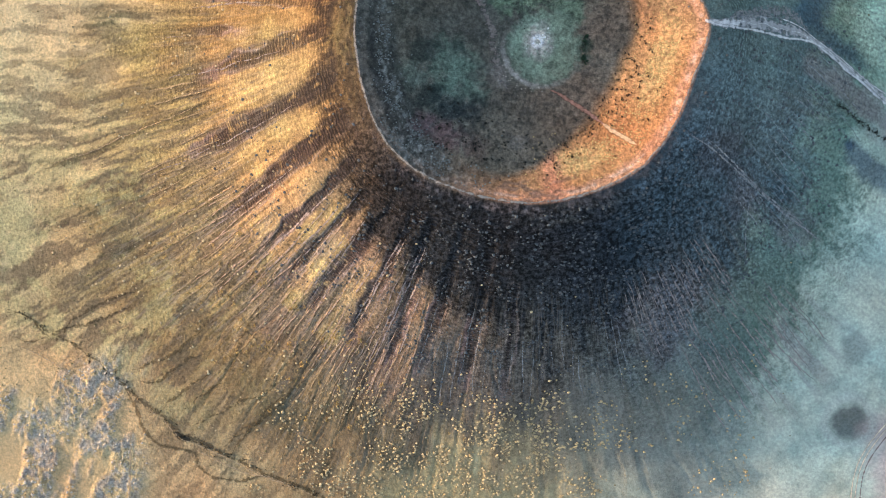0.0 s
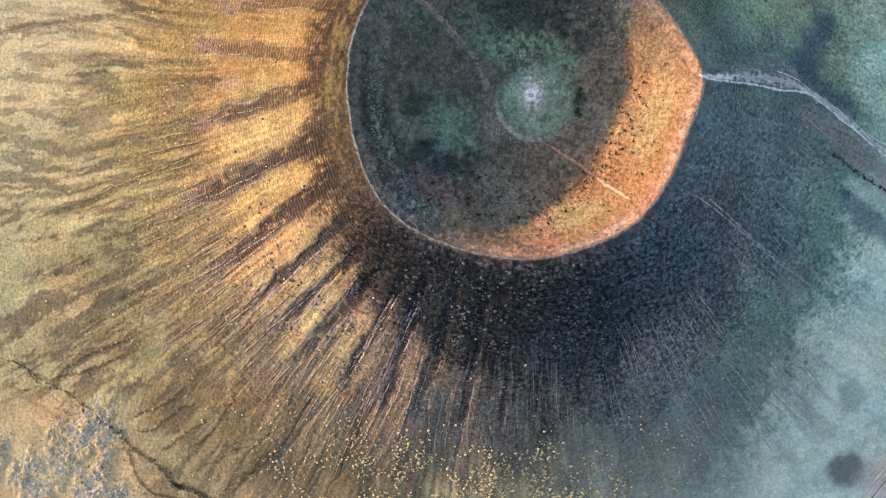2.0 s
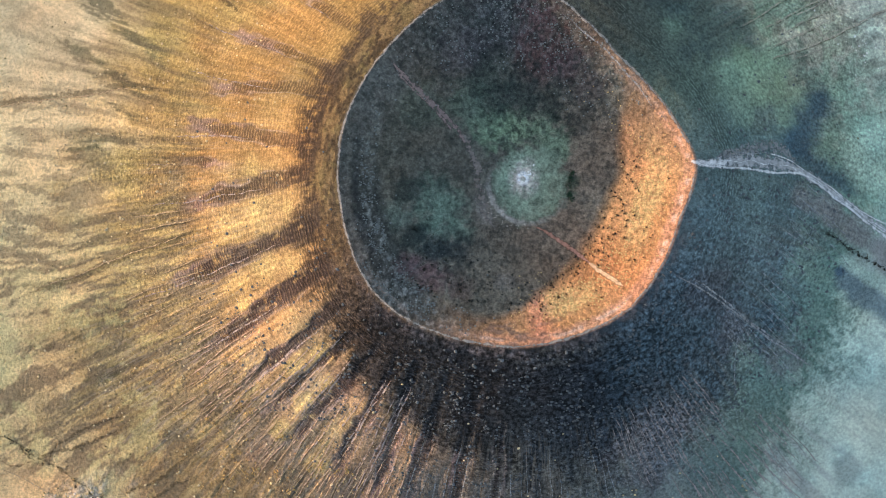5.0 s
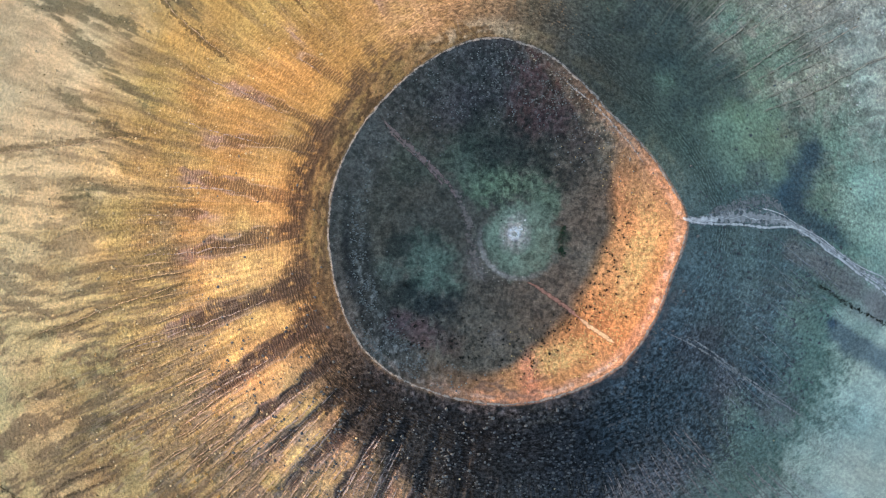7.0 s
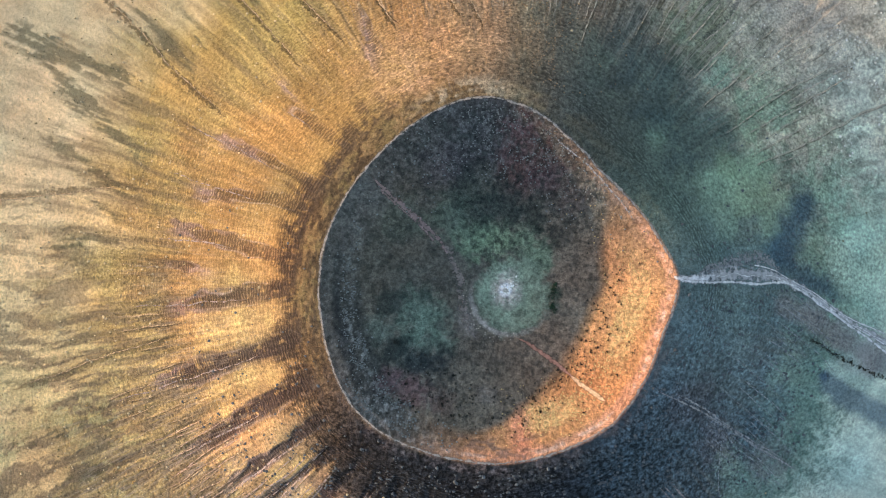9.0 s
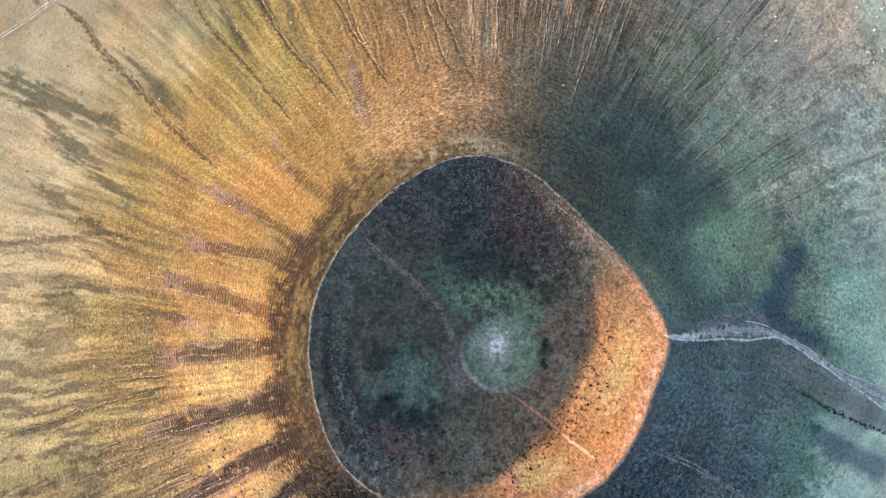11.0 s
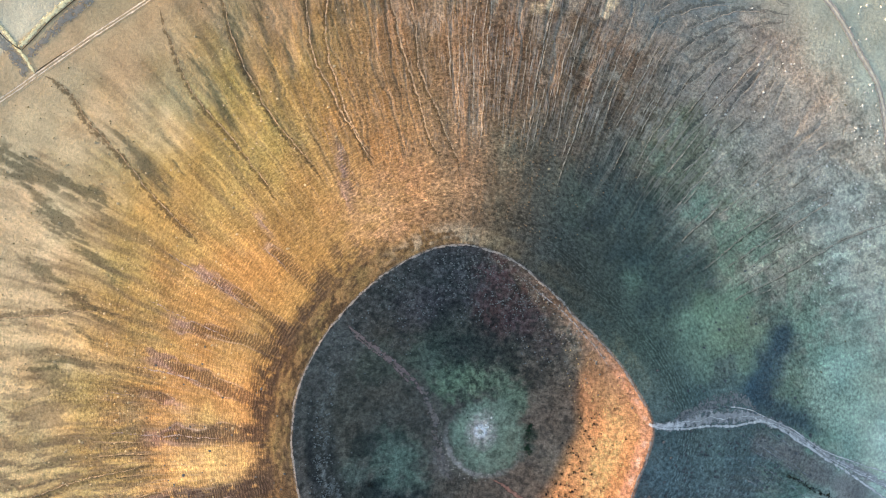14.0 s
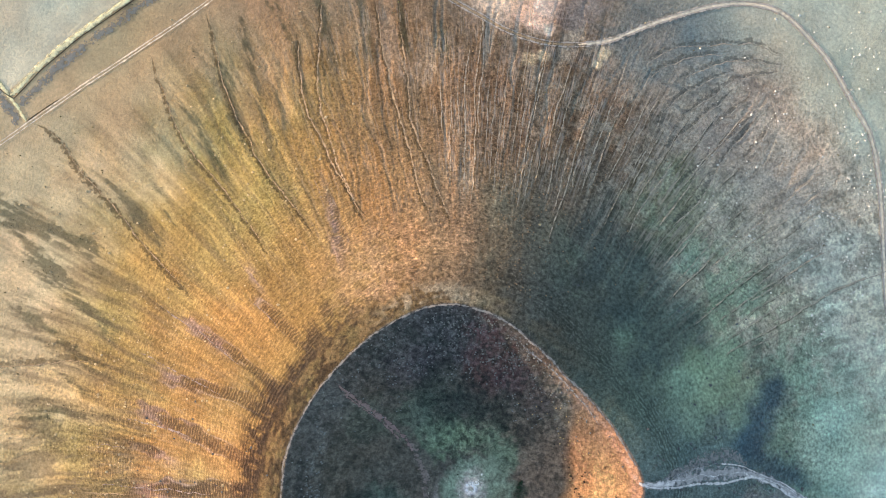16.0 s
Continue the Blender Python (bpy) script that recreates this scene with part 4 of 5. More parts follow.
trail("crater_footpath", "reddish trodden footpath crossing the crater", "footpath",
      [("faint_path", [(-19, 172.2), (-10.7, 162.6), (2.1, 151.8), (15.5, 138.9), (22, 128)], 3.3, FAINT_TRAIL, {"seed": 2, "wander": 0.5, "taper": 12}),
       ("faint_path", [(-15, 165.3), (-9, 159.2), (2.5, 149.4), (14, 137)], 1.6, FAINT_TRAIL, {"seed": 33, "wander": 0.5}),
       ("worn_bend", [(16, 138.5), (23, 127), (27.4, 108.7), (30.4, 93.6), (36, 84.8)], 5.0, WORN_TURF, {"seed": 34, "wander": 1.4, "across": 7, "taper": 14}),
       ("steep_path", [(56, 86.5), (63.5, 82.9), (78, 72.5), (87, 64.8)], 3.4, RED_TRAIL, {"seed": 2, "taper": 10}),
       ("lit_path", [(84.5, 67), (88.5, 63.6), (94.5, 59.4), (101.5, 54.6)], 3.3, LIT_TRAIL, {"seed": 3, "uneven": 0.3, "taper": 3})])
EAST = [(139.5, 118.2), (143, 117), (149.9, 116.4), (167.2, 116), (185.3, 114.6), (205.2, 114.9), (213.3, 111.8), (225.4, 104.9), (236.8, 97.8), (248.5, 90.3), (261, 82.9), (272.9, 75), (300, 57)]
EAST_UPPER = [(141.2, 119.6), (153.2, 121.4), (167.5, 124), (184.1, 124.7), (195.5, 122.2), (205.5, 118), (213.4, 114.3), (225.7, 108.7), (237.1, 101.7), (248.6, 94.5), (264.9, 87.7), (300, 75)]
MIDDLE = [(140, 118.3), (152, 118.6), (168, 119.8), (185, 119.4), (200, 117.6), (213.4, 113), (225.6, 106.8), (237, 99.8), (248.6, 92.4), (264, 84.6), (300, 66)]
trail("ash_track", "braided grey ash track leading off the rim", "track",
      [("track_bed", MIDDLE[:6], 9.5, GREY_TRAIL, {"seed": 3, "across": 9, "wander": 0.8, "uneven": 0.4, "taper": 20}), ("track_bed", MIDDLE[4:], 6.0, GREY_TRAIL, {"seed": 31, "across": 9, "wander": 0.4, "lift": 0.34}),
       ("head", [(136.5, 119.2), (141, 118.2), (147, 118), (156, 118.6)], 5.5, ASH_RUT, {"seed": 59, "lift": 0.38, "across": 7, "wander": 0.3}), ("rut", EAST, 2.1, ASH_RUT, {"seed": 4, "lift": 0.42, "wander": 0.5}), ("rut", EAST_UPPER[3:], 1.0, ASH_RUT, {"seed": 5, "lift": 0.42, "wander": 0.6}),
       ("rut", EAST_UPPER[:5], 0.9, ASH_LINE, {"seed": 55, "lift": 0.42, "wander": 1.2, "taper": 12}), ("rut", MIDDLE, 0.8, ASH_RUT, {"seed": 56, "lift": 0.42, "wander": 1.6}),
       ("rut", MIDDLE[4:], 0.8, ASH_RUT, {"seed": 57, "lift": 0.42, "wander": 0.9, "shift": -1.0}),
       ("side_apron", [(146.7, 120.6), (163.7, 124.4), (178, 128), (186, 129), (196, 125.5), (205.6, 119.6)], 7.5, APRON, {"seed": 58, "across": 9, "taper": 14})])
SLOPE = [(124, 62), (132.2, 58.2), (142.6, 53.1), (154.7, 46.8), (175, 34.5), (195.2, 21.4), (215.3, 9.2), (224.5, 3.3)]
trail("slope_footpath", "faint pale braided footpath down the dark slope", "footpath",
      [("path", SLOPE, 1.6, ASH_PATH, {"seed": 6, "taper": 14}), ("strand", [(138, 58.4), (144.2, 55.2), (158.7, 47), (174.9, 35.5), (196, 22.6), (212, 12.8)], 1.3, ASH_PATH, {"seed": 61, "wander": 0.5, "taper": 12}),
       ("strand", SLOPE[1:5], 0.9, ASH_LINE, {"seed": 62, "shift": 1.6, "wander": 1.4, "taper": 12}), ("strand", SLOPE[3:7], 0.9, ASH_LINE, {"seed": 63, "shift": -0.8, "wander": 0.5, "taper": 12})])
trail("slope_footpath", "faint narrow footpath branching downhill", "footpath", [("path", [(171.8, 34.8), (170.2, 17.3), (171.3, 0.4), (175.3, -14)], 0.8, ASH_LINE, {"seed": 7, "taper": 12})])
FIELD = [(-300, 262), (-256.3, 289.1), (-235.6, 302), (-214.1, 316.7), (-182.9, 338), (-148.7, 360.6), (-124.8, 376.9), (-104.4, 392.1), (-77.1, 414.8)]
trail("field_track", "pale two-rut vehicle track over dry grassland", "track",
      [("rut", FIELD, 1.3, DUST_TRAIL, {"shift": 0.85, "seed": 8}), ("rut", FIELD, 1.3, DUST_TRAIL, {"shift": -0.85, "seed": 9})])
RING = [(19.7, 403.9), (40.3, 389.6), (57.4, 379.8), (74.4, 370.2), (94.8, 363.5), (115.4, 362.3), (136, 365.3), (156.8, 374), (177.8, 381.4), (202.3, 388.1), (223.2, 389.1), (240.4, 384.3), (254, 372.8),
        (271.2, 352.2), (284.7, 328), (295, 309.1), (300.3, 281.7), (302, 247.3), (304, 200)]
trail("dirt_track", "curving pale dirt track at the foot of the cone", "track",
      [("track_bed", RING[:6], 3.6, SAND_TRAIL, {"seed": 10, "taper": 8}), ("track_bed", RING[5:], 4.6, DUST_TRAIL, {"seed": 10, "taper": 12}), ("rut", RING, 1.3, PALE_TRAIL, {"shift": 1.3, "seed": 11, "lift": 0.42}), ("rut", RING, 1.5, PALE_TRAIL, {"shift": -1.3, "seed": 12, "lift": 0.42})])
CORNER = [(290, -92), (273.1, -107.6), (261.6, -121.6), (254.6, -135.5), (251.8, -154), (252, -180)]
trail("dirt_track", "pinkish curved dirt track round a bare field", "track", [("rut", CORNER, 1.2, DUST_TRAIL, {"seed": 13}), ("rut", CORNER, 1.2, DUST_TRAIL, {"shift": 2.6, "seed": 14}), ("rut", CORNER, 1.0, FAINT_TRAIL, {"shift": 5.6, "seed": 14})])
BANK = [(-226.5, 329.4), (-218.9, 337.2), (-210.9, 346), (-201.8, 354.2), (-192.6, 362.2), (-184.6, 368.6), (-176.4, 374.2), (-164.8, 382.3), (-150, 393), (-130, 408)]
BANK_END = [(-262, 366), (-250, 354), (-236.8, 340.2), (-229.4, 330.8), (-224.7, 325), (-218.8, 315.7)]
trail("earth_bank", "straw-covered earth bank with a ditch and its shadow painted beside it", "earth bank",
      [("bank", BANK, 4.6, STRAW_BANK, {"crown": 0.22, "shift": 2.5, "wander": 0.4, "seed": 15, "across": 9, "uneven": 0.45}), ("ditch", BANK, 1.0, SHADE_SOIL, {"seed": 16, "uneven": 0.5, "lift": 0.45, "wander": 0.15}),
       ("grey_verge", BANK, 6.5, VERGE, {"shift": -5.6, "seed": 17, "wander": 0.8})])
trail("earth_bank", "low straw-covered earth bank ending at the track", "earth bank",
      [("bank", BANK_END, 3.2, STRAW_BANK, {"crown": 0.2, "seed": 18, "across": 7, "uneven": 0.5, "wander": 0.3}), ("ditch", [(-258, 356), (-236.7, 336.7), (-231.8, 332.6), (-226.5, 329.4)], 0.9, SHADE_SOIL, {"seed": 19, "lift": 0.6}),
       ("verge", BANK_END, 7.0, VERGE, {"shift": -5.0, "seed": 26})])
trail("ditch", "thin dark ditch beside the vehicle track", "ditch", [("ditch", [(-218.8, 315.5), (-211.2, 320.9), (-198.9, 329.1)], 0.9, SHADE_SOIL, {"seed": 27})])
STREAM = [(-275, -41), (-261.5, -39.5), (-250, -46.5), (-237.1, -53.4), (-226.5, -59.8), (-215.8, -66.6), (-205.2, -76), (-197.5, -81.7), (-189.8, -90.5), (-180.4, -97.4), (-170.5, -104.3), (-160.8, -115), (-153.2, -117.5), (-132.2, -126.8), (-107.9, -138.9), (-86.9, -145.6), (-60, -160)]
SIDE_BED = [(-196.5, -82.5), (-188.2, -99.3), (-184.9, -109.8), (-174.3, -120.2), (-153.3, -125.3), (-149.9, -134.1), (-139.4, -140.9), (-122, -141.5), (-104.3, -138)]
trail("dry_stream_bed", "dark dry stream bed winding over the plain", "stream bed",
      [("bed", STREAM[:8], 2.1, CHANNEL, {"seed": 20, "wander": 1.5, "taper": 30, "uneven": 1.3}), ("bed", STREAM[6:14], 4.0, DARK_TRAIL, {"seed": 28, "wander": 0.9, "uneven": 1.2, "taper": 16, "lift": 0.36}), ("pool", [(-165, -112.5), (-160.8, -116), (-155, -117.5)], 5.0, SHADE_SOIL, {"seed": 29, "lift": 0.42}),
       ("bed", STREAM[12:], 3.0, CHANNEL, {"seed": 36, "wander": 1.2, "taper": 10}), ("sandy_line", STREAM[9:], 0.9, SAND_TRAIL, {"shift": -1.6, "seed": 21, "wander": 0.6, "lift": 0.44})])
trail("dry_stream_bed", "dark side channel of the dry stream", "stream bed", [("bed", SIDE_BED, 2.4, CHANNEL, {"seed": 24, "wander": 1.0, "uneven": 1.2, "taper": 14})])
trail("dry_stream_bed", "dark curved channel joining the dry stream", "stream bed", [("bed", [(-134, -117), (-117.7, -110.6), (-106.8, -98), (-96, -87.2)], 2.6, CHANNEL, {"seed": 35, "wander": 1.0, "taper": 14})])
for k, pts in enumerate(([(-235.6, -57.7), (-229.1, -44.4), (-214.3, -36.1), (-197.3, -28.9), (-182.5, -24.7)], [(-246, -51.6), (-225, -47.4), (-210.3, -42.2), (-189, -33.9)],
                         [(-194.2, -74.7), (-179.5, -70.5), (-164.6, -64.1), (-156.1, -57.9), (-143.3, -47.6)], [(-155.6, -109.2), (-141.1, -102.9), (-124.2, -94.3), (-107.7, -87.9)],
                         [(-149.2, -98.9), (-151, -92.7), (-140.4, -84.3), (-127.9, -80)], [(-137.4, -123.5), (-124.8, -112.9), (-108, -102.2), (-95.3, -89.6), (-80.5, -76.8)],
                         [(-190.2, -80.8), (-175.5, -80.6), (-156.5, -68.1), (-139.7, -61.8)], [(-125, -56.4), (-117.9, -47), (-104.5, -34.5)], [(-266.6, -54.7), (-252.2, -57.7), (-241.8, -52.6)],
                         [(-131.3, -128.6), (-116.4, -108.6), (-101.7, -98)], [(-174, -101.2), (-157, -84.5), (-138.1, -74)], [(-260.1, -38.3), (-248, -48.5), (-239.8, -57.7)])):
    trail("side_channel", "thin dark channel draining the foot of the slope", "channel", [("bed", pts, 2.3, CHANNEL, {"seed": 130 + k, "wander": 2.4, "uneven": 1.3, "taper": 18})], group="channels of the south-western foot")
LEDGES = ([(153.4, 350.1), (174.5, 362.8), (199.1, 365.1), (223.4, 365.4), (244.3, 357)], [(173.8, 340), (198.8, 352.9), (219.7, 354.9), (244.2, 351.8)], [(176.6, 319.2), (198.3, 333.7), (216.1, 344.5), (240.6, 348.3)],
          [(157.1, 287.5), (172.5, 305.3), (194.4, 323.1), (212.5, 337.5)], [(160.9, 250.8), (183.9, 267.9), (196.6, 285.3), (211.8, 306.3), (229.8, 323.9)], [(150, 336), (168, 350), (186, 357.5), (210, 360)],
          [(163, 318), (178, 333), (196, 343), (214, 349)], [(182, 300), (196, 312), (210, 324), (224, 336)], [(196, 296), (210, 311), (224, 322)], [(168, 272), (184, 287), (198, 302)], [(212, 292), (226, 306), (238, 322)])
for k, pts in enumerate(LEDGES):
    trail("slope_ledge", "narrow grassy ledge with a dark lower edge", "ledge",
          [("dark_edge", pts, 3.6, EDGE_TURF, {"seed": 150 + k, "wander": 1.6, "uneven": 1.3, "taper": 22, "across": 7}), ("pale_lip", pts, 0.9, PALE_WASH, {"seed": 150 + k, "wander": 1.6, "shift": -1.6, "lift": 0.42, "taper": 16})], group="ledges of the north-eastern foot")
trail("plain_footpath", "thin pale footpath on the stony plain", "footpath", [("path", [(-262, -60), (-254, -63), (-242, -69.4), (-229, -77)], 1.0, SAND_TRAIL, {"seed": 25})])
trail("plain_footpath", "thin pale footpath on the stony plain", "footpath", [("path", [(-152.8, -123.2), (-123.1, -137), (-105.5, -140.3), (-91.5, -147)], 1.3, SAND_TRAIL, {"seed": 22})])
trail("plain_footpath", "thin pale footpath on the stony plain", "footpath", [("path", [(-192.4, -111.2), (-193.1, -153), (-194, -180)], 1.3, SAND_TRAIL, {"seed": 23})])
NORTH_GULLIES = ([(-38.6, 400), (-38.7, 373.4), (-39.8, 345), (-38.5, 330.8), (-32.8, 309.5), (-26.7, 292.1), (-20.7, 278.4), (-7.9, 255.5), (-3.7, 247.7)],
                 [(-53, 372), (-51.5, 352.4), (-47.6, 327.5), (-37.7, 306.1), (-26.3, 285.3), (-15.1, 268.3), (-3.1, 253.9)],
                 [(-6.5, 392), (-2.3, 366.1), (0.7, 351.7), (4.6, 333.5), (10.1, 315.5), (16.2, 294.7), (22.5, 274.4), (25.7, 264.8), (32, 249.3)],
                 [(8, 386), (11.4, 358.8), (13.3, 344.4), (16.7, 315.5), (23.6, 294.6), (30.2, 277.7), (38, 258.5), (40.9, 243.3)],
                 [(-142.3, 356.7), (-136.7, 339.3), (-129.1, 321.8), (-121.3, 304.5), (-109.9, 290.5), (-90.2, 269.7), (-70.3, 246.5), (-58.3, 233.8)],
                 [(-108.4, 384.6), (-102.4, 356.4), (-94.6, 331.9), (-82.8, 307.3), (-66.6, 282.7), (-51.5, 265.8), (-32.8, 246.3)])
WEST_GULLIES = ([(-214.2, 315.7), (-209.7, 313.7), (-195.5, 301.6), (-184.1, 284.3), (-165.6, 267.1), (-146.7, 246.7), (-121.9, 223.6), (-104, 210)],
                [(-290, 160), (-262, 162.5), (-245, 165), (-231.8, 166.4), (-217.1, 167.4), (-195.5, 169.9), (-176.2, 171.4), (-156.2, 167.6)],
                [(-248.5, 49.8), (-219.2, 58.1), (-189.2, 69.5), (-158.2, 78.4), (-131.1, 88.1)])
for k, pts in enumerate(NORTH_GULLIES + WEST_GULLIES):
    trail("gully", "narrow sandy gully washed into the slope beside dark brush and painted shade", "gully",
          [("dark_side", pts, 2.6 if k < 4 else 3.4 if k < 6 else 5.5, CHANNEL if k < 7 else SHADE_BRUSH, {"shift": -1.0 if k != 7 else 1.6, "seed": 30 + k, "wander": 1.4, "taper": 20}), ("sandy_bed", pts, 1.3 if k < 4 else 0.9, GULLY_SAND if k < 4 else SAND_TRAIL, {"seed": 30 + k, "wander": 1.4, "lift": 0.42, "taper": 30})], group="gullies down the slope")


# rills: many narrow washed lines, pale beds with the shaded side painted as a darker lip
def rill_line(deg, first, last, seed, skew=0.0):
    d = np.arange(first, last, 6.0)
    a = deg + skew * (d - first) + 1.3 * (fbm(d / 40, 0 * d, 700 + seed, 3) - 0.5) + 0.012 * (d - first) * (0.5 - lattice(np.array([seed]), np.array([3]), 5)[0])
    r = rim_radius(a % 360) + d
    return [(KX + p * math.cos(radians(q)), KY + p * math.sin(radians(q))) for p, q in zip(r, a)]


rng = np.random.default_rng(77)
RILL_FANS = ((20, 93, 62, (48, 95), (105, 190), PALE_WASH, 0.85, "narrow pale rill washed down the northern slope"),
             (186, 250, 36, (84, 104), (120, 170), SAND_TRAIL, 0.75, "narrow sandy rill washed down the sunny slope"),
             (206, 252, 44, (66, 100), (112, 146), ROSE_WASH, 0.7, "narrow rosy rill washed down between straw lobes"),
             (220, 249, 22, (26, 60), (78, 122), MAUVE_WASH, 0.9, "pale mauve streak washed down a scoria chute"),
             (252, 290, 20, (56, 90), (90, 130), ASH_LINE, 0.7, "faint grey rill washed down the dark slope"),
             (291, 311, 34, (46, 64), (88, 116), FAN_LINE, 0.7, "fine pale rill in a fan on the dark slope"),
             (298, 318, 26, (92, 122), (136, 178), FAN_LINE, 0.9, "faint pale rill running out onto the meadow"),
             (322, 358, 34, (38, 78), (78, 126), ASH_LINE, 0.55, "faint grey rill washed down the dark slope"))
for first, last, count, starts, ends, material, width, label in RILL_FANS:
    for k in range(count):
        at = first + (last - first) * (k + rng.uniform(0.1, 0.9)) / count
        top = rng.uniform(*starts) + (rng.uniform(5, 55) if at < 66 else 0)
        line = rill_line(at, top, max(top + 30, rng.uniform(*ends) + (rng.uniform(-20, 35) if at < 62 else 0)), k, -0.0042 * (at - 318) if at > 320 else 0.02 if 289 < at < 313 else 0.0)
        bed = ("pale_bed", line, width * rng.uniform(0.7, 1.3), material, {"seed": k, "wander": 0.7, "lift": 0.42, "taper": 9})
        lip = ("dark_lip", line, 0.8, SHADE_BRUSH, {"shift": -0.8 if at < 170 else 0.8, "seed": k, "wander": 0.7, "taper": 9})
        trail("rill", label, "rill", [lip, bed] if at < 255 and k % 2 else [bed], group="rills down the slope")

rng = np.random.default_rng(78)
for k, (at, half, first, last, skew) in enumerate(CHUTES):
    if 112 < at < 225:
        top = first + rng.uniform(18, 40)
        line = rill_line(at + 0.5 * half + rng.uniform(-0.3, 0.3), top, max(top + 30, last + rng.uniform(0, 30)), 90 + k)
        trail("rill", "pale mauve streak washed down a scoria chute", "rill", [("pale_bed", line, rng.uniform(0.7, 1.2), MAUVE_WASH, {"seed": 90 + k, "wander": 1.2, "lift": 0.42, "taper": 18})], group="rills down the slope")


# ---- plants and stones ----
def lump(seed, cut=-0.35, rough=0.35):
    """A small rugged body of twenty sides, flattened below."""
    g = (1 + 5 ** 0.5) / 2
    v = np.array([(-1, g, 0), (1, g, 0), (-1, -g, 0), (1, -g, 0), (0, -1, g), (0, 1, g), (0, -1, -g), (0, 1, -g), (g, 0, -1), (g, 0, 1), (-g, 0, -1), (-g, 0, 1)]) / 1.9
    f = np.array([(0, 11, 5), (0, 5, 1), (0, 1, 7), (0, 7, 10), (0, 10, 11), (1, 5, 9), (5, 11, 4), (11, 10, 2), (10, 7, 6), (7, 1, 8), (3, 9, 4), (3, 4, 2), (3, 2, 6), (3, 6, 8), (3, 8, 9),
                  (4, 9, 5), (2, 4, 11), (6, 2, 10), (8, 6, 7), (9, 8, 1)])
    rng = np.random.default_rng(seed)
    v = v * (1 + rough * (rng.random((12, 1)) - 0.5) * 2) + rough * 0.3 * (rng.random((12, 3)) - 0.5)
    v[:, 2] = np.maximum(v[:, 2], cut)
    return v, f


def stuff(name, label, category, xy, sizes, flat, material, seed):
    """Very many small clumps or stones as one mesh."""
    rng = np.random.default_rng(seed)
    kinds = [lump(seed + k) for k in range(6)]
    vs, fs, n0 = [], [], 0
    zz = height(xy[:, 0], xy[:, 1])
    which = rng.integers(0, 6, len(xy))
    for k, (v, f) in enumerate(kinds):
        sel = np.where(which == k)[0]
        a = rng.random(len(sel)) * 2 * np.pi
        c, s_ = np.cos(a)[:, None], np.sin(a)[:, None]
        q = np.stack([v[None, :, 0] * c - v[None, :, 1] * s_, (v[None, :, 0] * s_ + v[None, :, 1] * c) * 0.85, np.broadcast_to(v[None, :, 2] * flat, (len(sel), 12))], -1)
        q = q * sizes[sel][:, None, None] + np.stack([xy[sel, 0], xy[sel, 1], zz[sel] + 0.2 * sizes[sel] * flat], -1)[:, None, :]
        vs.append(q.reshape(-1, 3))
        fs.append((f[None] + 12 * np.arange(len(sel))[:, None, None] + n0).reshape(-1, 3))
        n0 += 12 * len(sel)
    return tagged(new(name, mesh_from(name, np.concatenate(vs), np.concatenate(fs), material, False)), label, category, kind="stuff")


def scatter(count, chance, seed, box=(-280, 310, -160, 400)):
    """Places on the plan, kept where chance(x, y, deg, d, s) beats a random draw."""
    rng = np.random.default_rng(seed)
    x, y = rng.uniform(box[0], box[1], count), rng.uniform(box[2], box[3], count)
    r, deg = polar(x, y)
    R = rim_radius(deg)
    keep = rng.random(count) < chance(x, y, deg, r - R, r / R)
    return np.stack([x[keep], y[keep]], -1), np.random.default_rng(seed + 1)


def shrub_mesh(name, seed, leaves, material):
    """A clump of many small pointed leaves round a few centres, uneven and open."""
    rng = np.random.default_rng(seed)
    hubs = np.stack([rng.normal(0, 0.28, 6), rng.normal(0, 0.28, 6), rng.uniform(0.25, 0.6, 6)], -1)
    vs, fs = [], []
    for k in range(leaves):
        h = hubs[k % 6]
        away = rng.normal(0, 1, 3)
        away[2] = abs(away[2]) * 0.8
        away /= np.linalg.norm(away)
        base = h + away * rng.uniform(0.02, 0.14)
        tip = h + away * rng.uniform(0.26, 0.42)
        tip[2] = max(tip[2], 0.03)
        across = np.cross(away, rng.normal(0, 1, 3))
        across /= np.linalg.norm(across) + 1e-6
        w = rng.uniform(0.07, 0.12)
        m_ = base * 0.5 + tip * 0.5
        vs += [base, m_ + across * w, tip, m_ - across * w]
        fs.append([4 * k, 4 * k + 1, 4 * k + 2, 4 * k + 3])
    return mesh_from(name, vs, fs, material, False)


def stem_mesh(name, seed):
    bm = bmesh.new()
    rng = np.random.default_rng(seed)
    for k in range(4):
        a, l = rng.uniform(0, 6.28), rng.uniform(0.3, 0.5)
        m = Matrix.Rotation(a, 4, "Z") @ Matrix.Rotation(rng.uniform(0.2, 0.7), 4, "X") @ Matrix.Translation((0, 0, l / 2 - 0.05))
        bmesh.ops.create_cone(bm, cap_ends=True, segments=5, radius1=0.04, radius2=0.015, depth=l, matrix=m)
    me = bpy.data.meshes.new(name)
    bm.to_mesh(me)
    bm.free()
    me.materials.append(TWIG)
    return me


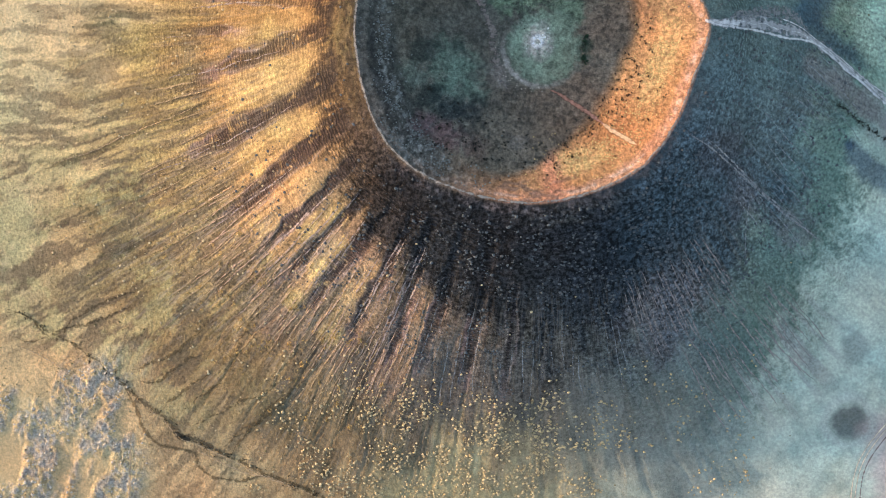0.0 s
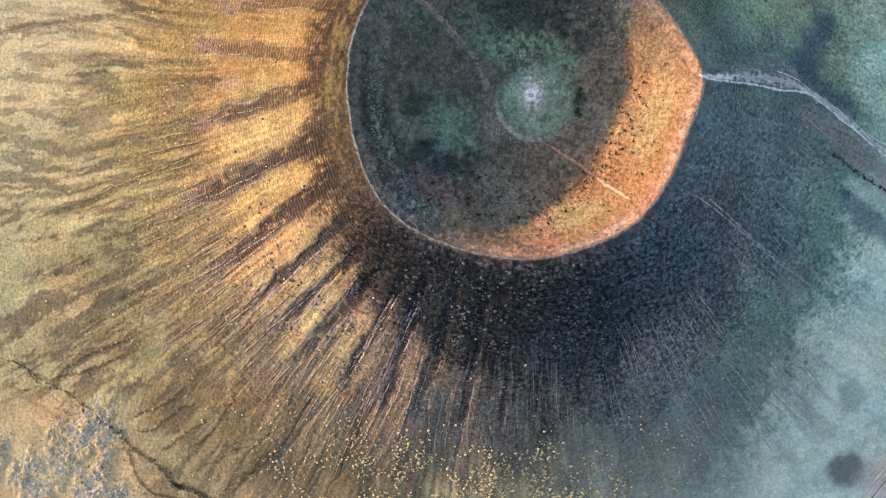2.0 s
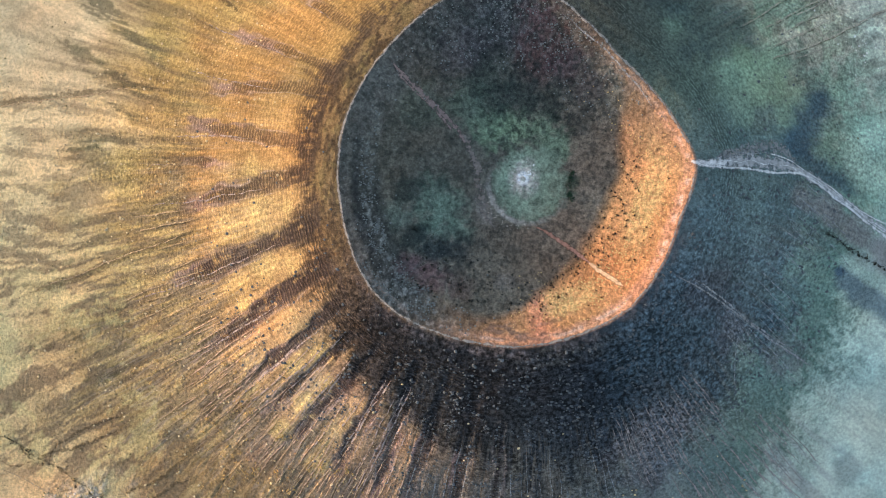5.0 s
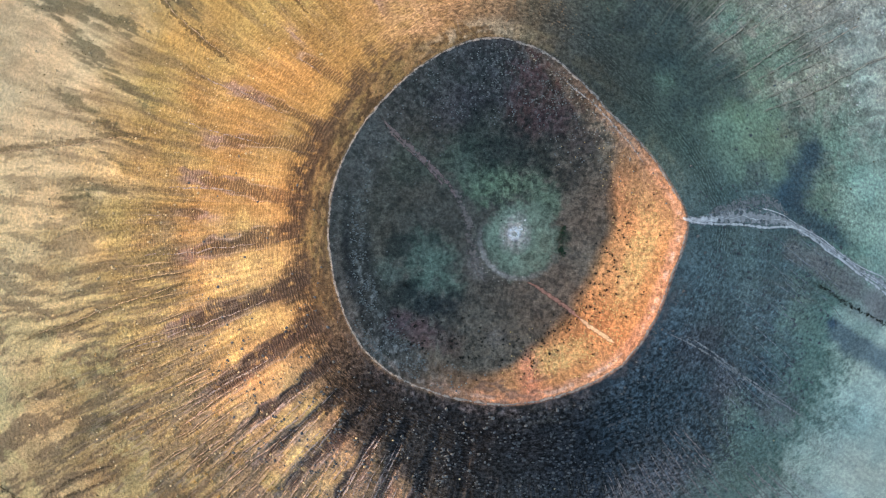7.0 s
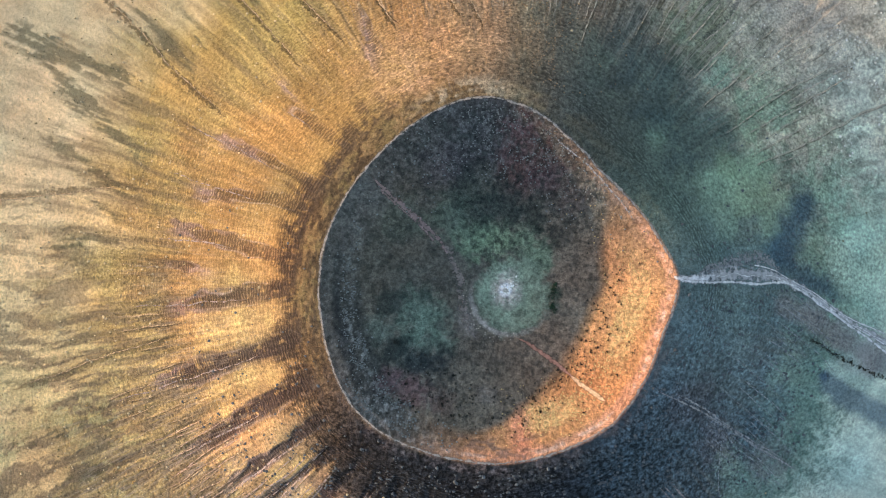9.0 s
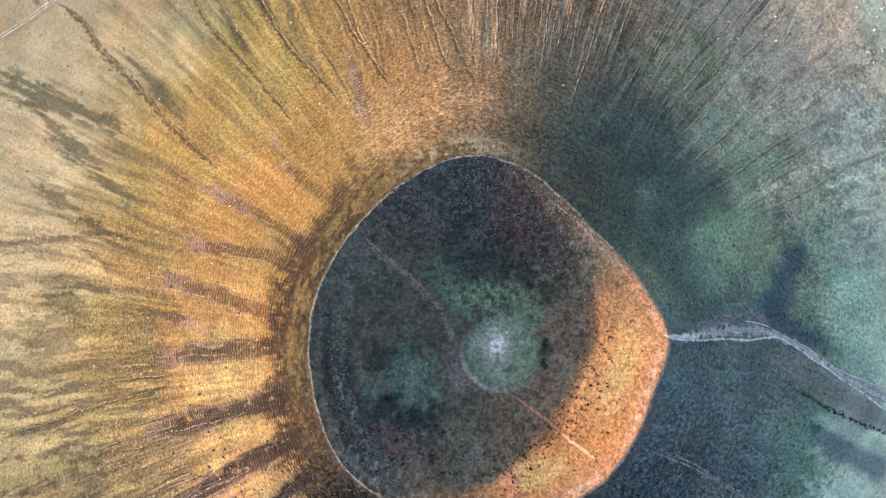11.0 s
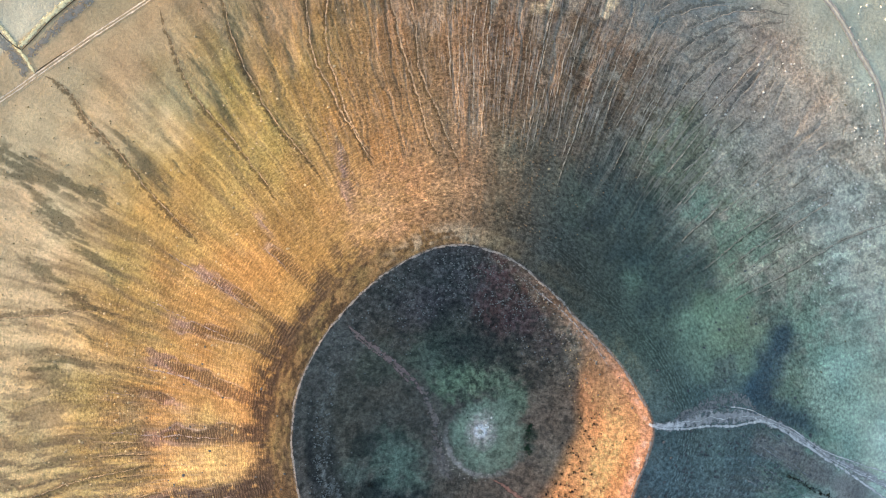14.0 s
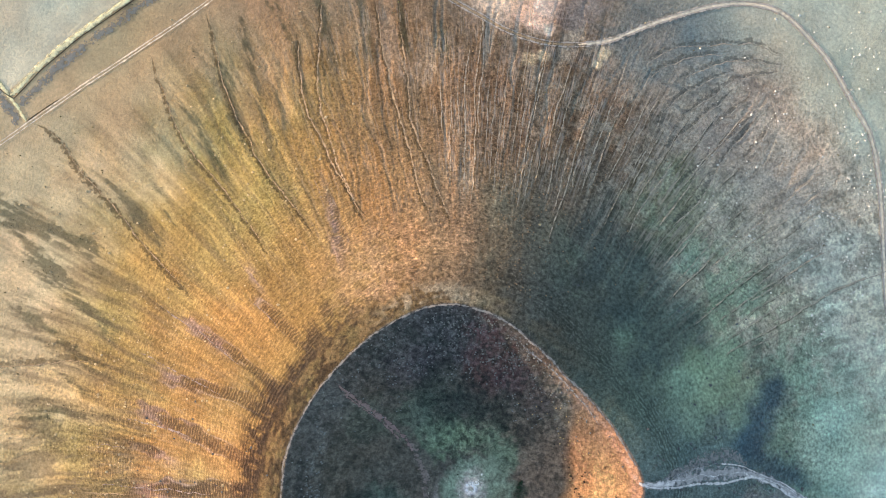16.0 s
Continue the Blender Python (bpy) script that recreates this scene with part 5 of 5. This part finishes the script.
def plants(name, label, category, group, xy, sizes, material, seed, leaves=60, flat=0.8):
    """Plants that one could count: leaves and stems of their own, five shapes."""
    rng = np.random.default_rng(seed)
    shapes = [(shrub_mesh("leaves", seed + k, leaves, material), stem_mesh("stems", seed + k)) for k in range(5)]
    zz = height(xy[:, 0], xy[:, 1])
    for k in range(len(xy)):
        ob = tagged(new(name), label, category, group)
        ob.matrix_basis = pose(xy[k, 0], xy[k, 1], zz[k] - 0.02, 0, 0, rng.uniform(0, 360)) @ Matrix.Diagonal((sizes[k], sizes[k], sizes[k] * flat, 1))
        a, b = shapes[k % 5]
        part("foliage", a, ob)
        part("stems", b, ob)


def boulder_mesh(name, seed, material):
    bm = bmesh.new()
    bmesh.ops.create_icosphere(bm, subdivisions=2, radius=0.5)
    off = Vector((seed * 3.1, seed * 1.7, 0))
    for v in bm.verts:
        v.co *= 1 + 0.5 * (noise.noise(v.co * 2.2 + off)) + 0.25 * noise.noise(v.co * 5 + off)
        v.co.z = max(v.co.z * 0.75, -0.2)
    me = bpy.data.meshes.new(name)
    bm.to_mesh(me)
    bm.free()
    me.materials.append(material)
    return me


def boulders(name, label, group, xy, sizes, material, seed):
    rng = np.random.default_rng(seed)
    shapes = [boulder_mesh("boulder", seed + k, material) for k in range(6)]
    zz = height(xy[:, 0], xy[:, 1])
    for k in range(len(xy)):
        ob = tagged(new(name, shapes[k % 6]), label, "rock", group)
        ob.matrix_basis = pose(xy[k, 0], xy[k, 1], zz[k] + 0.05 * sizes[k], 0, 0, rng.uniform(0, 360)) @ Matrix.Diagonal((sizes[k], sizes[k] * rng.uniform(0.6, 1), sizes[k] * 0.8, 1))


# dark cushions on the sunlit crater wall and the floor's south
xy, rng = scatter(12000, lambda x, y, deg, d, s: 0.42 * facing(deg, 308, 52) * (s > 0.5) * (d < -8) * (0.16 + 1.0 * ramp(-np.abs(s - 0.66 - 0.10 * facing(deg, 275, 25)), -0.12, -0.03)), 501, (-50, 140, 20, 210))
plants("shrub", "low dark cushion shrub on the crater wall", "shrub", "dark shrubs in the crater", xy[:230], 0.7 + 0.7 * rng.random(len(xy)) ** 2, LEAF_DARK, 502, 100)
xy, rng = scatter(2600, lambda x, y, deg, d, s: 0.5 * facing(deg, 240, 22) * (s > 0.55) * (s < 0.84) * ramp(fbm(x / 12, y / 12, 114), 0.4, 0.6), 505, (-40, 60, 30, 110))
plants("shrub", "black low shrub on the crater's mauve ground", "shrub", "dark shrubs on the crater floor", xy[:70], 0.7 + 0.9 * rng.random(len(xy)) ** 2, LEAF_DARK, 506, 90)
# yellow tussocks in a belt on the sunlit wall
xy, rng = scatter(60000, lambda x, y, deg, d, s: np.clip(facing(deg, 345, 23) + facing(deg, 293, 13), 0, 1) * ramp(d, -27, -21) * (1 - ramp(d, -14, -8)) * ramp(fbm(x / 4, y / 4, 115, 2), 0.45, 0.62) * 0.32 + 0.03 * facing(deg, 325, 45) * (s > 0.62) * (d < -3), 507, (40, 142, 25, 160))
stuff("wall_tussocks", "small yellow tussocks on the orange crater wall", "grass tussocks", xy, rng.uniform(0.2, 0.46, len(xy)), 0.6, LEAF_STRAW, 508)
# bank of green shrubs by the middle
xy, rng = scatter(300, lambda x, y, deg, d, s: 1.0 * (np.hypot((x - 76 - 0.02 * (y - 106) ** 2) / 1.7, (y - 107) / 8.5) < 1), 511, (65, 85, 95, 118))
plants("bush", "dense dark green shrub on the crater floor", "shrub", "green shrubs on the crater floor", xy[:44], rng.uniform(0.8, 1.7, len(xy)), LEAF_GREEN, 512, 110)
# hedge at the edge of the eastern spur
hedge = smooth_line([(224.7, 81.6), (231.5, 78.6), (241.7, 72.5), (250.1, 68.3), (258.6, 64.7), (274.8, 58.1), (290, 52)], 1.2)
rng = np.random.default_rng(521)
plants("hedge_plant", "dark shrub in a row along a grassy edge", "shrub", "row of shrubs on the spur", hedge + rng.normal(0, 0.5, hedge.shape), rng.uniform(0.8, 1.9, len(hedge)), LEAF_DARK, 522)
# yellow tussocks at the southern foot
xy, rng = scatter(24000, lambda x, y, deg, d, s: 0.8 * (d > 85) * facing(deg, 265, 22) * ramp(d, 95, 135) * ramp(fbm(x / 16, y / 16, 91), 0.42, 0.58), 531, (-120, 190, -160, 20))
size = 0.85 + 1.0 * rng.random(len(xy)) ** 2
plants("tussock", "yellow dry grass tussock at the foot of the slope", "grass tussock", "yellow tussocks on the southern foot", xy[:300], size, LEAF_TAN, 532, 70)
stuff("tussock_field", "scattered yellow dry grass tussocks", "grass tussocks", xy[300:], 0.55 * size[300:], 0.8, LEAF_TAN, 533)
# straw tussocks on the south-western flank
xy, rng = scatter(9000, lambda x, y, deg, d, s: 0.11 * facing(deg, 230, 19) * ramp(d, 88, 104) * (1 - ramp(d, 130, 185)) * (0.2 + ramp(fbm(x / 12, y / 12, 117), 0.45, 0.6)) + 0.5 * ramp(sum(np.exp(-((deg - a) / 1.5) ** 2 - ((d - b) / 7) ** 2) for a, b in ((214.4, 96), (222, 104), (228.8, 105), (236.6, 108), (241.6, 104), (229.8, 137), (233, 120))), 0.2, 0.6), 535, (-200, 40, -130, 120))
plants("grass_tuft", "straw-yellow tussock on the sunny lower flank", "grass tussock", "straw tussocks on the lower flank", xy[:290], 0.9 + 1.2 * rng.random(len(xy)) ** 2, LEAF_STRAW, 536, 90)
# pale boulders on the north-eastern foot
xy, rng = scatter(8600, lambda x, y, deg, d, s: 0.4 * facing(deg, 29, 14) * ramp(d, 110, 165) * ramp(fbm(x / 20, y / 20, 92), 0.35, 0.6), 541, (110, 310, 130, 400))
boulders("boulder", "pale weathered boulder lying in dry grass", "boulders at the foot of the cone", xy[:290], 0.6 + 1.1 * rng.random(len(xy)) ** 2, PALE_STONE, 542)
stuff("pale_stones", "small pale stones strewn over dry turf", "stones", xy[290:], np.random.default_rng(543).uniform(0.3, 0.8, len(xy) - 290), 0.7, PALE_STONE, 544)
# lava rocks of the outcrop
xy, rng = scatter(5000, lambda x, y, deg, d, s: outcrop(x, y) ** 2, 551, (-280, -165, -165, -65))
size = 0.5 + 1.7 * rng.random(len(xy)) ** 3
boulders("lava_rock", "blue-grey weathered lava rock in an outcrop", "rocks of the lava outcrop", xy[:250], size, LAVA, 552)
stuff("outcrop_rubble", "blue-grey broken lava rubble of the outcrop", "rubble", xy[250:1200], 0.5 * size[250:1200], 0.5, LAVA, 553)
# white stones in the middle of the crater
xy, rng = scatter(1500, lambda x, y, deg, d, s: 0.55 * np.exp(-((np.hypot(x - 51, y - 111.8) - 2.3) / 0.8) ** 2) + 0.4 * np.exp(-((x - 54) ** 2 + (y - 114.6) ** 2) / 1.6) + 0.012 * np.exp(-((x - 52) ** 2 + (y - 112) ** 2) / 40), 561, (42, 62, 103, 123))
boulders("stone", "white stone of a heap on the crater floor", "white stones in the crater's middle", xy[:120], rng.uniform(0.4, 1.2, len(xy)), WHITE_STONE, 562)
# small growth all over the slopes
xy, rng = scatter(100000, lambda x, y, deg, d, s: 0.8 * ramp(d, 2, 10) * (1 - ramp(d, 75, 125)) * (np.clip(facing(deg, 274, 52) + 0.55 * facing(deg, 335, 30), 0, 1) * ramp(fbm(x / 6, y / 6, 93), 0.40, 0.62)), 571)
size = 0.28 + 0.75 * rng.random(len(xy)) ** 2
plants("scrub_bush", "ash-grey low bush on the dark scoria slope", "bush", "grey bushes on the scoria slope", xy[:290], 1.7 * size, LEAF_ASH, 573, 70)
stuff("slope_scrub", "grey scrub scattered over the dark scoria slope", "scrub", xy[290:], size[290:], 0.7, LEAF_ASH, 572)
xy, rng = scatter(60000, lambda x, y, deg, d, s: 0.45 * (s < 0.98) * ramp(s, 0.5, 0.7) * (0.03 + 1.6 * np.clip(1.3 * facing(deg, 203, 24), 0, 1) * ramp(s, 0.79, 0.82) * (1 - ramp(s, 0.88, 0.91)) + 1.2 * facing(deg, 232, 20) * ramp(s, 0.80, 0.86) + 0.6 * facing(deg, 78, 36)) * (1 - np.clip(1.6 * facing(deg, 318, 58), 0, 1)) * ramp(fbm(x / 5, y / 5, 116, 2), 0.35, 0.6), 581, (-50, 140, 20, 212))
stuff("crater_scrub", "grey-green scrub on the inner crater wall", "scrub", xy, rng.uniform(0.25, 0.62, len(xy)), 0.8, LEAF_GREY, 582)
xy, rng = scatter(22000, lambda x, y, deg, d, s: 0.35 * ramp(d, 30, 75) * (1 - ramp(d, 170, 240)) * facing(deg, 195, 60) * (0.3 + ramp(fbm(x / 14, y / 14, 120), 0.42, 0.6)), 591)
stuff("slope_tussocks", "straw-coloured tussocks over the sunny slope", "grass tussocks", xy, 0.25 + 0.65 * rng.random(len(xy)) ** 2, 0.75, LEAF_YELLOW, 592)
# low bushes dotted over the lower slopes and along the stream
xy, rng = scatter(30000, lambda x, y, deg, d, s: 0.10 * ramp(d, 100, 130) * (0.05 + facing(deg, 218, 36) + 0.2 * facing(deg, 140, 30)) * (0.2 + ramp(fbm(x / 20, y / 20, 94), 0.4, 0.6)), 601)
stuff("slope_bushes", "small olive bushes dotted over the lower slopes", "bushes", xy, rng.uniform(0.25, 0.65, len(xy)), 0.8, LEAF_OLIVE, 602)
bed = smooth_line(STREAM, 2.0)
bed = bed[np.random.default_rng(611).random(len(bed)) < 0.45]
rng = np.random.default_rng(612)
plants("bush", "dark low shrub beside the dry stream bed", "shrub", "shrubs along the stream bed", bed + rng.normal(0, 2.2, bed.shape), rng.uniform(0.7, 1.9, len(bed)), LEAF_DARK, 613)
edge_line = smooth_line(BANK, 1.1)
plants("grass_clump", "dry straw clump on an earth bank", "grass clump", "grass clumps on the earth bank", edge_line + np.array((-1.7, 2.0)) + rng.normal(0, 0.9, edge_line.shape), rng.uniform(0.25, 0.7, len(edge_line)), LEAF_YELLOW, 614)
# stones along the faint path round the crater's middle
arc = smooth_line([(28.5, 112), (29.1, 104), (32, 97), (38.7, 90.4), (46, 87), (54, 86.5)], 0.9)
rng = np.random.default_rng(621)
boulders("path_stone", "pale stone along the crater footpath", "stones along the crater footpath", arc + rng.normal(0, 1.3, arc.shape), rng.uniform(0.3, 0.8, len(arc)), LAVA, 622)
# low scrub in the brushy furrows
xy, rng = scatter(60000, lambda x, y, deg, d, s: 0.3 * furrow_brush(deg, d) * ramp(fbm(x / 7, y / 7, 118, 3), 0.42, 0.62), 631)
stuff("furrow_scrub", "dark olive scrub growing in the slope's furrows", "scrub", xy, rng.uniform(0.2, 0.45, len(xy)), 0.8, LEAF_BROWN, 632)

# rough brown tussocks of the northern flank
xy, rng = scatter(26000, lambda x, y, deg, d, s: 0.6 * ramp(d, 8, 20) * (1 - ramp(d, 110, 160)) * facing(deg, 93, 18) * ramp(fbm(x / 9, y / 9, 105), 0.3, 0.55), 641, (-60, 180, 190, 370))
stuff("flank_tussocks", "brown tussocks over the northern slope", "grass tussocks", xy, rng.uniform(0.25, 0.62, len(xy)), 0.55, LEAF_RUST, 642)
